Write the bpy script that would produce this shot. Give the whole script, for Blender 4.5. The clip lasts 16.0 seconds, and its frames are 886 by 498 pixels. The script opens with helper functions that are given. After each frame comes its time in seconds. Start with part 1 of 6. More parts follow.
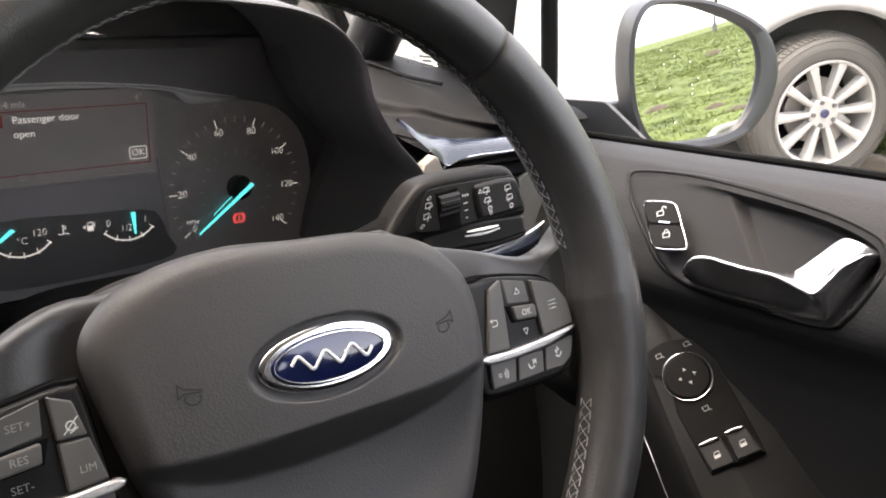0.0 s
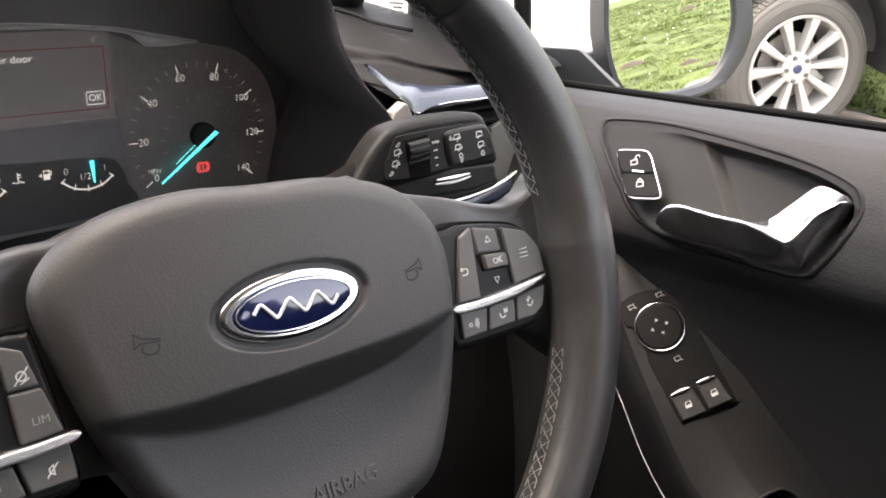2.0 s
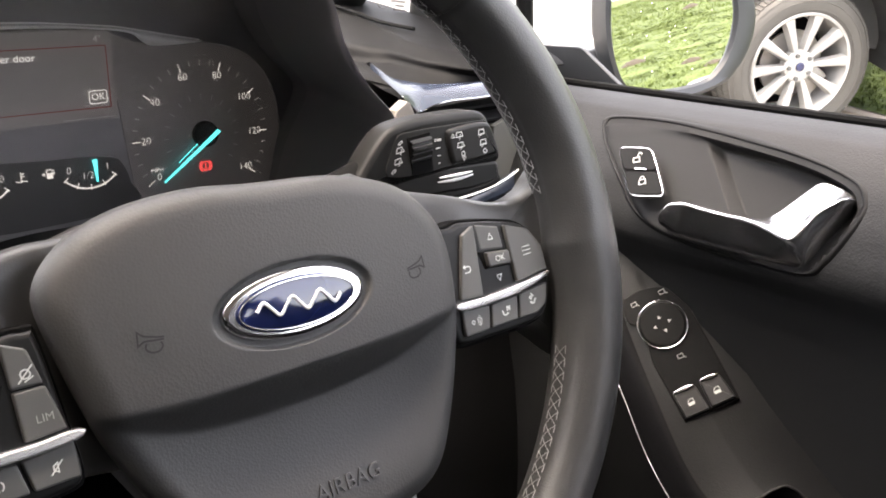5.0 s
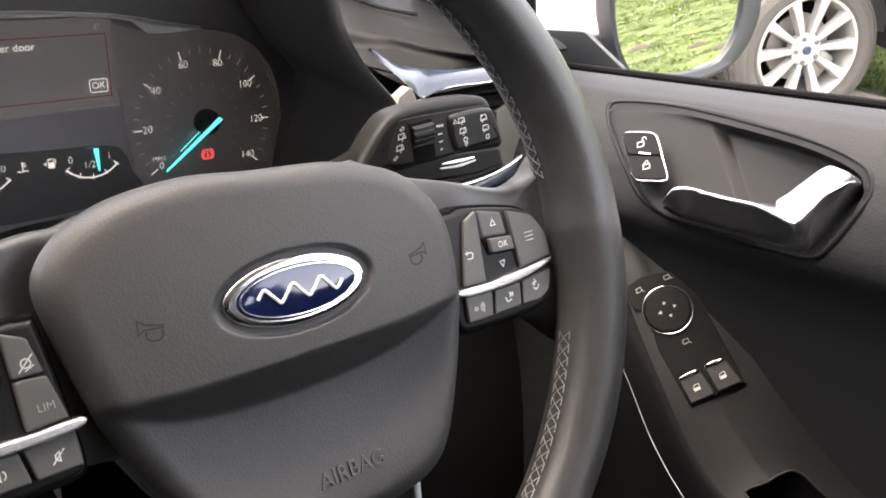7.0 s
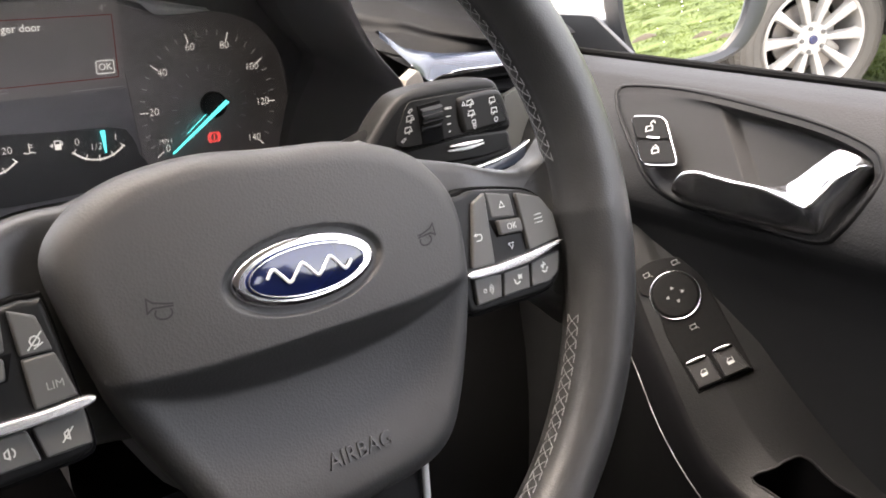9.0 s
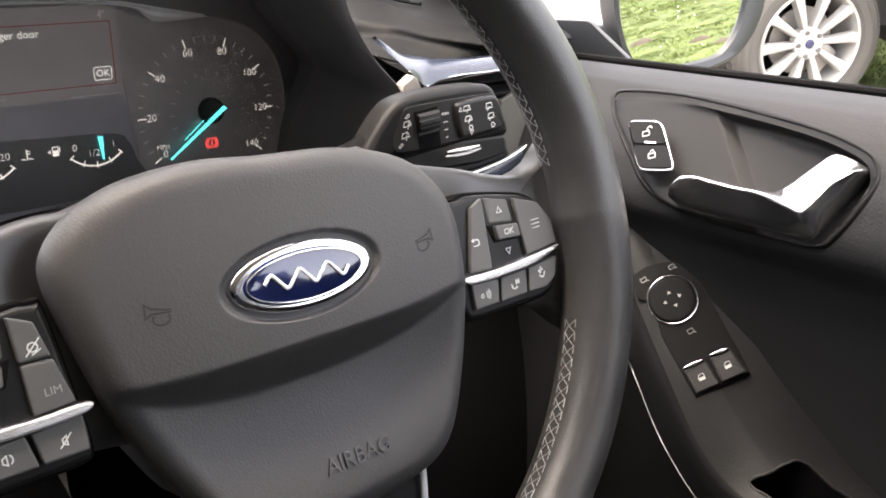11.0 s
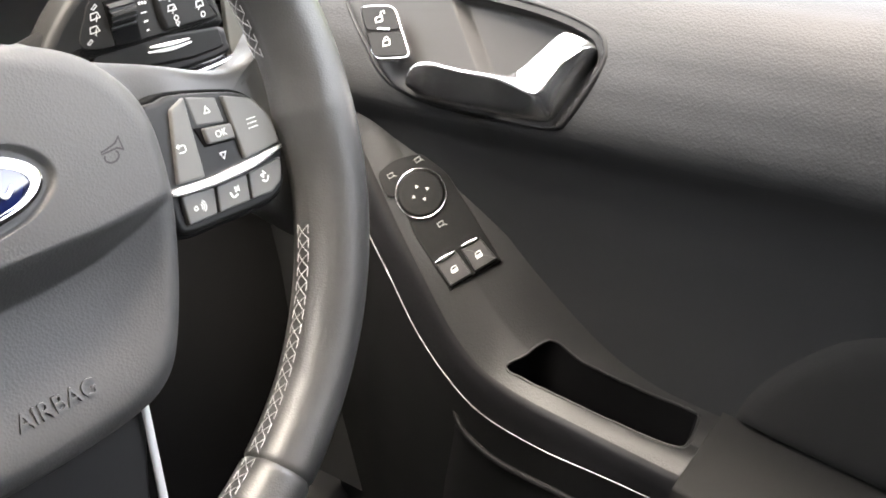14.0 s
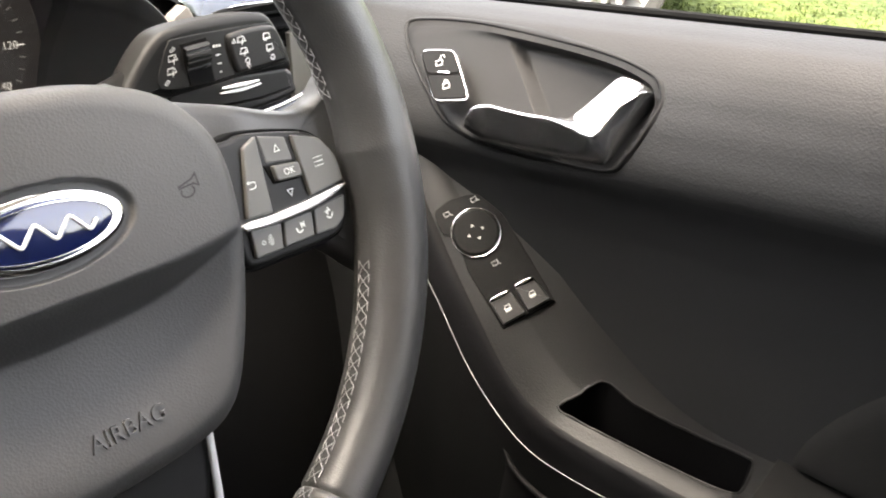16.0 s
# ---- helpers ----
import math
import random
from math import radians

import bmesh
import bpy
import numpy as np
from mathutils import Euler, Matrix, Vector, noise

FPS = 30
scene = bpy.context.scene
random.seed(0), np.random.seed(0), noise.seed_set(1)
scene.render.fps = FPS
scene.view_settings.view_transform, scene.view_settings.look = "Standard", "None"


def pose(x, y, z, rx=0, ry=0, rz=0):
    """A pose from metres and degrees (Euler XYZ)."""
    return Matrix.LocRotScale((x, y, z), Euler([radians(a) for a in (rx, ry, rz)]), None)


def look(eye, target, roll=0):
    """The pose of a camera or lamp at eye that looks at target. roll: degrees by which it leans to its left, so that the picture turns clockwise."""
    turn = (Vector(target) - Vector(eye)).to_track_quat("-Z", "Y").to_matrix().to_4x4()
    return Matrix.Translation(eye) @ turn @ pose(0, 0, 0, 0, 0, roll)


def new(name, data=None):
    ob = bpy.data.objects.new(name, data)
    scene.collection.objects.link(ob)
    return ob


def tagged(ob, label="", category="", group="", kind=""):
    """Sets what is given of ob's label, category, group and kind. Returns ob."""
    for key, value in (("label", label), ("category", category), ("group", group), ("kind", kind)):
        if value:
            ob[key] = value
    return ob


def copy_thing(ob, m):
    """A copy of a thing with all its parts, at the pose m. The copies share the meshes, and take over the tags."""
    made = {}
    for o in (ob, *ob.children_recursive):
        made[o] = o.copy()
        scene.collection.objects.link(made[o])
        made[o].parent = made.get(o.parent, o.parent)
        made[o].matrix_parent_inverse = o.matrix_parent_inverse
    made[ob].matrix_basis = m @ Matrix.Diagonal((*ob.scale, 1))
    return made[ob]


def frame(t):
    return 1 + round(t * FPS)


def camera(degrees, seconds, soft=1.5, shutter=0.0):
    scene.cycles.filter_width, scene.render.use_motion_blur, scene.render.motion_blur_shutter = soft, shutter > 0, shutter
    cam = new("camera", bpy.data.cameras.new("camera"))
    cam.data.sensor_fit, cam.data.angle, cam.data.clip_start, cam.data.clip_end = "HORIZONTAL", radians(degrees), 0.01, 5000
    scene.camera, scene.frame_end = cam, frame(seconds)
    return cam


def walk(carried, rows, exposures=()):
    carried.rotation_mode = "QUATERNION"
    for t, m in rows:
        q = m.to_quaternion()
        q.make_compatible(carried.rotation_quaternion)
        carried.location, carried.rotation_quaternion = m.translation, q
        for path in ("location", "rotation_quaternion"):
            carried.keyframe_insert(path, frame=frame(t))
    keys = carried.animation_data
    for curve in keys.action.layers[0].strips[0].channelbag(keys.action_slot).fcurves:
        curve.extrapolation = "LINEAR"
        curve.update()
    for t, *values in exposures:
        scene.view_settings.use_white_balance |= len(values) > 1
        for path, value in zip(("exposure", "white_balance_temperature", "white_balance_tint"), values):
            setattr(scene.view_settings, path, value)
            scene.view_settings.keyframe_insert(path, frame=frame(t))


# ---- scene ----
cam = camera(53.6, 16.0, soft=1.8, shutter=0.5)
# seconds, eye, target, roll; the car's own axes: x to its right, y ahead, z up
PATH = [
    (0.0, (0.0000, 0.0000, 1.1000), (0.6144, 0.7029, 0.7417), 5.13),
    (0.5, (0.0033, 0.0019, 1.0978), (0.6251, 0.6915, 0.7266), 5.22),
    (1.0, (0.0067, 0.0038, 1.0945), (0.6350, 0.6779, 0.7062), 5.48),
    (1.5, (0.0070, 0.0040, 1.0928), (0.6364, 0.6730, 0.6973), 5.65),
    (2.0, (0.0080, 0.0048, 1.0915), (0.6360, 0.6720, 0.6909), 5.80),
    (2.5, (0.0079, 0.0052, 1.0906), (0.6381, 0.6695, 0.6887), 5.93),
    (3.0, (0.0081, 0.0052, 1.0904), (0.6380, 0.6698, 0.6883), 6.02),
    (3.5, (0.0077, 0.0052, 1.0901), (0.6369, 0.6711, 0.6894), 6.01),
    (4.0, (0.0075, 0.0044, 1.0915), (0.6356, 0.6717, 0.6913), 5.83),
    (6.5, (0.0092, 0.0044, 1.0903), (0.6300, 0.6736, 0.6819), 5.20),
    (7.0, (0.0104, 0.0044, 1.0897), (0.6276, 0.6727, 0.6745), 5.00),
    (7.5, (0.0103, 0.0058, 1.0871), (0.6226, 0.6735, 0.6637), 4.92),
    (8.0, (0.0092, 0.0054, 1.0864), (0.6201, 0.6735, 0.6616), 5.02),
    (8.5, (0.0102, 0.0058, 1.0856), (0.6210, 0.6730, 0.6593), 5.13),
    (9.0, (0.0089, 0.0061, 1.0852), (0.6208, 0.6725, 0.6591), 5.13),
    (11.5, (0.0086, 0.0053, 1.0860), (0.6236, 0.6723, 0.6655), 5.04),
    (12.0, (0.0131, 0.0055, 1.0852), (0.6636, 0.6378, 0.6644), 5.70),
    (12.1, (0.0186, 0.0119, 1.0833), (0.6953, 0.6104, 0.6546), 6.29),
    (12.3, (0.0355, 0.0107, 1.0831), (0.7522, 0.5318, 0.6196), 7.90),
    (12.5, (0.0421, 0.0075, 1.0777), (0.7836, 0.4885, 0.6099), 8.12),
    (13.0, (0.0479, 0.0059, 1.0760), (0.7976, 0.4588, 0.5934), 7.89),
    (13.5, (0.0503, 0.0055, 1.0756), (0.7973, 0.4531, 0.5842), 7.58),
    (14.0, (0.0502, 0.0058, 1.0734), (0.7952, 0.4516, 0.5772), 7.65),
    (14.5, (0.0495, 0.0061, 1.0737), (0.7964, 0.4523, 0.5807), 7.78),
    (15.0, (0.0474, 0.0061, 1.0744), (0.7925, 0.4624, 0.5880), 7.67),
    (15.5, (0.0435, 0.0063, 1.0753), (0.7851, 0.4789, 0.5992), 7.47),
    (16.0, (0.0403, 0.0057, 1.0760), (0.7692, 0.5105, 0.6136), 7.00),
]
# seconds, stops, kelvin, tint: the film's camera opens up where it turns to the dark door
EXPOSURES = [(0.0, 3.32, 7450, 15), (1.0, 3.40, 7450, 15), (3.0, 3.62, 7450, 15), (9.0, 3.76, 7450, 15), (11.8, 3.72, 7450, 15), (12.6, 4.06, 7500, 12), (13.5, 4.64, 7450, 11), (14.8, 4.84, 7400, 10), (15.5, 4.74, 7450, 10), (16.0, 4.26, 7650, 11)]
walk(cam, [(t, look(eye, target, roll)) for t, eye, target, roll in PATH], EXPOSURES)


# ---- daylight: a bright winter sky with a high veiled sun ----
SUN_UP, SUN_TURN = radians(78), radians(300)
world = bpy.data.worlds.new("sky")
scene.world = world
world.use_nodes = True
wn = world.node_tree.nodes
sky = wn.new("ShaderNodeTexSky")
sky.sky_type, sky.sun_disc = "NISHITA", False
sky.sun_elevation, sky.sun_rotation = SUN_UP, SUN_TURN
sky.air_density, sky.dust_density, sky.ozone_density = 1.0, 3.0, 0.2
veil = wn.new("ShaderNodeHueSaturation")
veil.inputs["Saturation"].default_value = 0.5
world.node_tree.links.new(sky.outputs[0], veil.inputs["Color"])
world.node_tree.links.new(veil.outputs[0], wn["Background"].inputs[0])
wn["Background"].inputs[1].default_value = 0.15
sun = new("sun", bpy.data.lights.new("sun", "SUN"))
sun.data.energy, sun.data.angle, sun.data.color = 0.5, radians(60), (1.0, 0.95, 0.88)
sun.matrix_world = look((20 * math.sin(SUN_TURN) * math.cos(SUN_UP), 20 * math.cos(SUN_TURN) * math.cos(SUN_UP), 20 * math.sin(SUN_UP)), (0, 0, 0))


# ---- tools for building ----
def mesh_from(bm, name):
    me = bpy.data.meshes.new(name)
    bm.normal_update()
    bm.to_mesh(me)
    bm.free()
    return me


def part(name, bm, material, parent=None, label="", smooth=True):
    """Links a bmesh as one mesh object under a thing or a part."""
    me = mesh_from(bm, name)
    me.materials.append(material)
    if smooth:
        me.shade_smooth()
        me.set_sharp_from_angle(angle=radians(38))
    ob = new(name, me)
    if parent is not None:
        ob.parent = parent
    if label:
        ob["label"] = label
    return ob


def thing(name, label, category, place=None, kind="", group=""):
    ob = new(name)
    ob.empty_display_size = 0.05
    if place is not None:
        ob.matrix_world = place if isinstance(place, Matrix) else Matrix.Translation(place)
    return tagged(ob, label, category, group, kind)


def rot(bm, m):
    bmesh.ops.transform(bm, matrix=m, verts=bm.verts)
    return bm


def sheet(fn, nu, nv, close_u=False, close_v=False, flip=False):
    """A grid surface: fn(u, v) with u and v from 0 to 1."""
    bm = bmesh.new()
    cu, cv = nu if close_u else nu + 1, nv if close_v else nv + 1
    vs = [[bm.verts.new(fn(i / nu, j / nv)) for j in range(cv)] for i in range(cu)]
    for i in range(nu):
        for j in range(nv):
            a, b = (i + 1) % cu, (j + 1) % cv
            q = [vs[i][j], vs[a][j], vs[a][b], vs[i][b]]
            bm.faces.new(q[::-1] if flip else q)
    return bm


def smooth_loop(points, n=64, closed=True):
    """Points along a smooth Catmull-Rom curve through the given ones, evenly spread."""
    p = [Vector(q) for q in points]
    k = len(p)
    out = []
    for i in range(k if closed else k - 1):
        a, b, c, d = (p[(i + o) % k] if closed else p[min(max(i + o, 0), k - 1)] for o in (-1, 0, 1, 2))
        for s in range(12):
            t = s / 12
            out.append(0.5 * ((2 * b) + (c - a) * t + (2 * a - 5 * b + 4 * c - d) * t * t + (3 * b - a - 3 * c + d) * t ** 3))
    if not closed:
        out.append(p[-1])
    ends = out + [out[0]] if closed else out
    dist = [0.0]
    for a, b in zip(ends, ends[1:]):
        dist.append(dist[-1] + (b - a).length)
    res = []
    for i in range(n):
        want = dist[-1] * i / (n if closed else n - 1)
        j = max(0, min(len(ends) - 2, next((q for q, d in enumerate(dist) if d > want), len(dist) - 1) - 1))
        f = (want - dist[j]) / max(dist[j + 1] - dist[j], 1e-9)
        res.append(ends[j].lerp(ends[j + 1], min(f, 1)))
    return res


def inset(loop, d):
    """A plane loop (x, y) moved inwards by d; it runs anticlockwise."""
    n = len(loop)
    out = []
    for i in range(n):
        t = (loop[(i + 1) % n] - loop[i - 1])
        t = Vector((t.x, t.y))
        t.normalize()
        out.append(Vector((loop[i].x - t.y * d, loop[i].y + t.x * d)))
    return out


def area2(loop):
    return sum(a.x * b.y - b.x * a.y for a, b in zip(loop, loop[1:] + loop[:1])) / 2


def plate(points, depth, bevel=0.001, n=64, rounded=True, crown=0.0, steps=3):
    """A solid slab with the outline given in x and y, from z = -depth to z = 0, with a rounded rim and a crowned face."""
    loop = smooth_loop([(x, y, 0) for x, y in points], n) if rounded else [Vector((x, y, 0)) for x, y in points]
    if area2(loop) < 0:
        loop.reverse()
    bm = bmesh.new()
    rings = [[(p.x, p.y, -depth) for p in loop]]
    for s in range(steps + 1):
        a = math.pi / 2 * s / steps
        rings.append([(p.x, p.y, -bevel + bevel * math.sin(a)) for p in inset(loop, bevel * (1 - math.cos(a)))])
    c = sum((Vector(p) for p in rings[-1]), Vector()) / len(loop)
    if crown:
        top = rings[-1]
        for f in (0.75, 0.5, 0.25):
            rings.append([tuple(c.lerp(Vector(p), f) + Vector((0, 0, crown * (1 - f * f)))) for p in top])
    else:
        rings.append([(p.x, p.y, 0.0) for p in inset(loop, bevel * 1.03)])
    vs = [[bm.verts.new(p) for p in r] for r in rings]
    k = len(loop)
    for a, b in zip(vs, vs[1:]):
        for i in range(k):
            bm.faces.new((a[i], a[(i + 1) % k], b[(i + 1) % k], b[i]))
    bm.faces.new(vs[0][::-1])
    if crown:
        mid = bm.verts.new(c + Vector((0, 0, crown)))
        for i in range(k):
            bm.faces.new((vs[-1][i], vs[-1][(i + 1) % k], mid))
    else:
        bm.faces.new(vs[-1])
    return bm


def box(x0, y0, z0, x1, y1, z1, bevel=0.0, seg=2):
    bm = bmesh.new()
    bmesh.ops.create_cube(bm, size=1)
    for v in bm.verts:
        v.co = ((x0 + x1) / 2 + v.co.x * (x1 - x0), (y0 + y1) / 2 + v.co.y * (y1 - y0), (z0 + z1) / 2 + v.co.z * (z1 - z0))
    if bevel:
        bmesh.ops.bevel(bm, geom=bm.edges[:], offset=bevel, segments=seg, affect="EDGES", profile=0.5)
    return bm


def tube(path, radius, sides=10, closed=False, squash=1.0, up=None):
    """A round bar along a path; radius may be a number or a function of 0 to 1."""
    p = [Vector(q) for q in path]
    n = len(p)
    bm = bmesh.new()
    rings = []
    for i in range(n):
        t = (p[(i + 1) % n] - p[i - 1]) if closed else (p[min(i + 1, n - 1)] - p[max(i - 1, 0)])
        t.normalize()
        ref = Vector(up) if up else (Vector((0, 0, 1)) if abs(t.z) < 0.9 else Vector((1, 0, 0)))
        a = t.cross(ref)
        a.normalize()
        b = a.cross(t)
        r = radius(i / max(n - 1, 1)) if callable(radius) else radius
        rings.append([bm.verts.new(p[i] + r * (math.cos(2 * math.pi * k / sides) * a + squash * math.sin(2 * math.pi * k / sides) * b)) for k in range(sides)])
    pairs = zip(rings, rings[1:] + rings[:1]) if closed else zip(rings, rings[1:])
    for r, s in pairs:
        for k in range(sides):
            bm.faces.new((r[k], r[(k + 1) % sides], s[(k + 1) % sides], s[k]))
    if not closed:
        bm.faces.new(rings[0][::-1])
        bm.faces.new(rings[-1])
    return bm


def joined(*many):
    """Several bmeshes in one."""
    out = bmesh.new()
    for bm in many:
        me = mesh_from(bm, "x")
        out.from_mesh(me)
        bpy.data.meshes.remove(me)
    return out


def writing(text, size, align="CENTER", depth=0.0, thin=0.0):
    """Letters of the built-in font as a bmesh in the plane z = 0."""
    cu = bpy.data.curves.new("letters", "FONT")
    cu.body, cu.size, cu.align_x, cu.align_y, cu.extrude = text, size, align, "CENTER", depth
    cu.resolution_u, cu.offset = 3, -thin * size
    ob = new("letters", cu)
    bpy.context.view_layer.update()
    me = bpy.data.meshes.new_from_object(ob.evaluated_get(bpy.context.evaluated_depsgraph_get()))
    bm = bmesh.new()
    bm.from_mesh(me)
    bpy.data.objects.remove(ob)
    bpy.data.curves.remove(cu)
    bpy.data.meshes.remove(me)
    return bm


def frame_of(o, right, up):
    """A placing matrix from an origin, a rightward and an upward way."""
    x = Vector(right).normalized()
    z = x.cross(Vector(up)).normalized()
    y = z.cross(x)
    return Matrix(((x.x, y.x, z.x, o[0]), (x.y, y.y, z.y, o[1]), (x.z, y.z, z.z, o[2]), (0, 0, 0, 1)))


def lerp(a, b, t):
    return a + (b - a) * t


# ---- materials ----
def grassy(name, light, dark, size):
    """Turf: mossy patches, tussocks and fine speckle mixed from two greens."""
    m = bpy.data.materials.new(name)
    m.use_nodes = True
    n, l = m.node_tree.nodes, m.node_tree.links
    co = n.new("ShaderNodeTexCoord")
    b = n["Principled BSDF"]
    b.inputs["Roughness"].default_value, b.inputs["Specular IOR Level"].default_value = 0.85, 0.2
    facs = []
    for scale, detail in ((1 / (size * 9), 5), (1 / size, 3)):
        t = n.new("ShaderNodeTexNoise")
        t.inputs["Scale"].default_value, t.inputs["Detail"].default_value = scale, detail
        l.new(co.outputs["Object"], t.inputs["Vector"])
        facs.append(t)
    add = n.new("ShaderNodeMath")
    add.operation = "ADD"
    l.new(facs[0].outputs["Fac"], add.inputs[0])
    l.new(facs[1].outputs["Fac"], add.inputs[1])
    ramp = n.new("ShaderNodeValToRGB")
    ramp.color_ramp.elements[0].position, ramp.color_ramp.elements[0].color = 0.38, (*dark, 1)
    ramp.color_ramp.elements[1].position, ramp.color_ramp.elements[1].color = 0.62, (*light, 1)
    half = n.new("ShaderNodeMath")
    half.operation = "MULTIPLY"
    half.inputs[1].default_value = 0.5
    l.new(add.outputs[0], half.inputs[0])
    l.new(half.outputs[0], ramp.inputs[0])
    l.new(ramp.outputs[0], b.inputs["Base Color"])
    bp = n.new("ShaderNodeBump")
    bp.inputs["Strength"].default_value, bp.inputs["Distance"].default_value = 0.9, size * 0.6
    l.new(facs[1].outputs["Fac"], bp.inputs["Height"])
    l.new(bp.outputs[0], b.inputs["Normal"])
    return m


def material(name, colour, rough=0.5, metal=0.0, grain=0.0, grain_size=0.001, bump=0.0, vary=0.12, spec=0.5, coat=0.0, glow=0.0, blotch=0.05):
    """A surface with blotches at one scale and grain or pebbling at another."""
    m = bpy.data.materials.new(name)
    m.use_nodes = True
    n, l = m.node_tree.nodes, m.node_tree.links
    b = n["Principled BSDF"]
    co = n.new("ShaderNodeTexCoord")
    big = n.new("ShaderNodeTexNoise")
    big.inputs["Scale"].default_value, big.inputs["Detail"].default_value = 1 / blotch, 4
    l.new(co.outputs["Object"], big.inputs["Vector"])
    ramp = n.new("ShaderNodeMapRange")
    ramp.inputs[3].default_value, ramp.inputs[4].default_value = 1 - vary, 1 + vary
    l.new(big.outputs["Fac"], ramp.inputs[0])
    mix = n.new("ShaderNodeVectorMath")
    mix.operation = "SCALE"
    mix.inputs[0].default_value = colour[:3]
    l.new(ramp.outputs[0], mix.inputs["Scale"])
    l.new(mix.outputs[0], b.inputs["Base Color"])
    rr = n.new("ShaderNodeMapRange")
    rr.inputs[3].default_value, rr.inputs[4].default_value = max(0, rough - 0.06 * min(1, vary * 8)), min(1, rough + 0.06 * min(1, vary * 8))
    l.new(big.outputs["Fac"], rr.inputs[0])
    l.new(rr.outputs[0], b.inputs["Roughness"])
    b.inputs["Metallic"].default_value = metal
    b.inputs["Specular IOR Level"].default_value = spec
    b.inputs["Coat Weight"].default_value = coat
    b.inputs["Coat Roughness"].default_value = 0.05
    if bump:
        fine = n.new("ShaderNodeTexVoronoi") if grain else n.new("ShaderNodeTexNoise")
        fine.inputs["Scale"].default_value = 1 / grain_size
        l.new(co.outputs["Object"], fine.inputs["Vector"])
        bp = n.new("ShaderNodeBump")
        bp.inputs["Strength"].default_value, bp.inputs["Distance"].default_value = bump, grain_size * 0.3
        l.new(fine.outputs[0], bp.inputs["Height"])
        l.new(bp.outputs[0], b.inputs["Normal"])
    if glow:
        b.inputs["Emission Color"].default_value = (*colour[:3], 1)
        b.inputs["Emission Strength"].default_value = glow
    return m


LEATHER = material("black_leather", (0.035, 0.035, 0.0346), 0.38, grain=1, grain_size=0.0009, bump=0.28, vary=0.3, blotch=0.02)
HUB_SKIN = material("soft_hub_plastic", (0.041, 0.0405, 0.040), 0.55, grain=1, grain_size=0.0011, bump=0.22, vary=0.1)
DOOR_SKIN = material("grained_door_plastic", (0.0100, 0.0103, 0.0108), 0.56, spec=0.30, grain=1, grain_size=0.0013, bump=0.35, vary=0.1)
HARD_BLACK = material("hard_black_plastic", (0.0085, 0.0085, 0.0088), 0.55, spec=0.3, bump=0.2, grain_size=0.0006)
DASH_SKIN = material("dash_skin", (0.0050, 0.0050, 0.0051), 0.58, spec=0.09, grain=1, grain_size=0.001, bump=0.4)
SATIN_BLACK = material("satin_switch_black", (0.020, 0.020, 0.020), 0.45, bump=0.1, grain_size=0.0004)
GREY_SWITCH = material("grey_switch_rubber", (0.085, 0.085, 0.081), 0.55, bump=0.1, grain_size=0.0004)
GLOSS_BLACK = material("piano_black", (0.006, 0.006, 0.008), 0.08, vary=0.02, coat=0.6)
CHROME = material("chrome", (0.82, 0.82, 0.83), 0.10, metal=1.0, vary=0.03)
SATIN_CHROME = material("satin_chrome", (0.70, 0.70, 0.70), 0.22, metal=1.0, vary=0.04)
# near black, the shade of cavities and the footwell put into the colour
VOID = material("cavity_shade_black", (0.005, 0.005, 0.0052), 0.9, spec=0.08)
# grey and faint glow of both faces stand in for haze on the lens
GAUGE = material("hazed_gauge_face", (0.21, 0.198, 0.200), 0.5, vary=0.25, glow=0.006, blotch=0.03)
SCREEN = material("backlit_hazed_screen", (0.22, 0.210, 0.212), 0.4, vary=0.2, glow=0.012)
WHITE_MARK = material("printed_white", (0.62, 0.62, 0.6), 0.6, vary=0.03)
DIM_MARK = material("printed_grey", (0.28, 0.28, 0.27), 0.6, vary=0.05)
# dark colour that stands for the shade in debossed marks
DEBOSS_SHADE = material("deboss_shade_mark", (0.009, 0.009, 0.009), 0.7)
CYAN = material("lit_needle", (0.05, 0.58, 0.62), 0.4, glow=0.2)
RED_LAMP = material("lit_red_lamp", (0.6, 0.06, 0.06), 0.4, glow=0.15)
RED_LINE = material("lit_red_line", (0.16, 0.03, 0.03), 0.4, glow=0.05)
DIAL_MARK = material("backlit_numerals", (0.65, 0.65, 0.64), 0.6, glow=0.09)
SCREEN_TEXT = material("lit_screen_text", (0.6, 0.62, 0.62), 0.4, glow=0.10)
THREAD = material("pale_grey_thread", (0.32, 0.32, 0.32), 0.7)
BADGE_BLUE = material("badge_blue_enamel", (0.008, 0.014, 0.06), 0.1, vary=0.03, coat=0.8)
MIRROR_GLASS = material("mirror_glass", (0.86, 0.88, 0.87), 0.0, metal=1.0, vary=0.0)
RUBBER = material("tyre_rubber", (0.066, 0.062, 0.054), 0.75, bump=0.3, grain_size=0.004)
ALLOY = material("silver_alloy", (0.36, 0.352, 0.332), 0.35, metal=0.25, vary=0.05)
CAR_WHITE = material("white_car_paint", (0.75, 0.75, 0.74), 0.25, vary=0.03, coat=0.7)
CLADDING = material("grey_black_cladding", (0.075, 0.075, 0.073), 0.6, bump=0.3, grain_size=0.002)
ASPHALT = material("asphalt", (0.16, 0.15, 0.135), 0.9, bump=0.8, grain_size=0.01, vary=0.3, blotch=0.3)
KERB = material("concrete_kerb", (0.24, 0.20, 0.16), 0.9, bump=0.6, grain_size=0.01, vary=0.3, blotch=0.1)
SEAT = material("seat_cloth", (0.010, 0.010, 0.0108), 0.85, bump=0.4, grain_size=0.001)
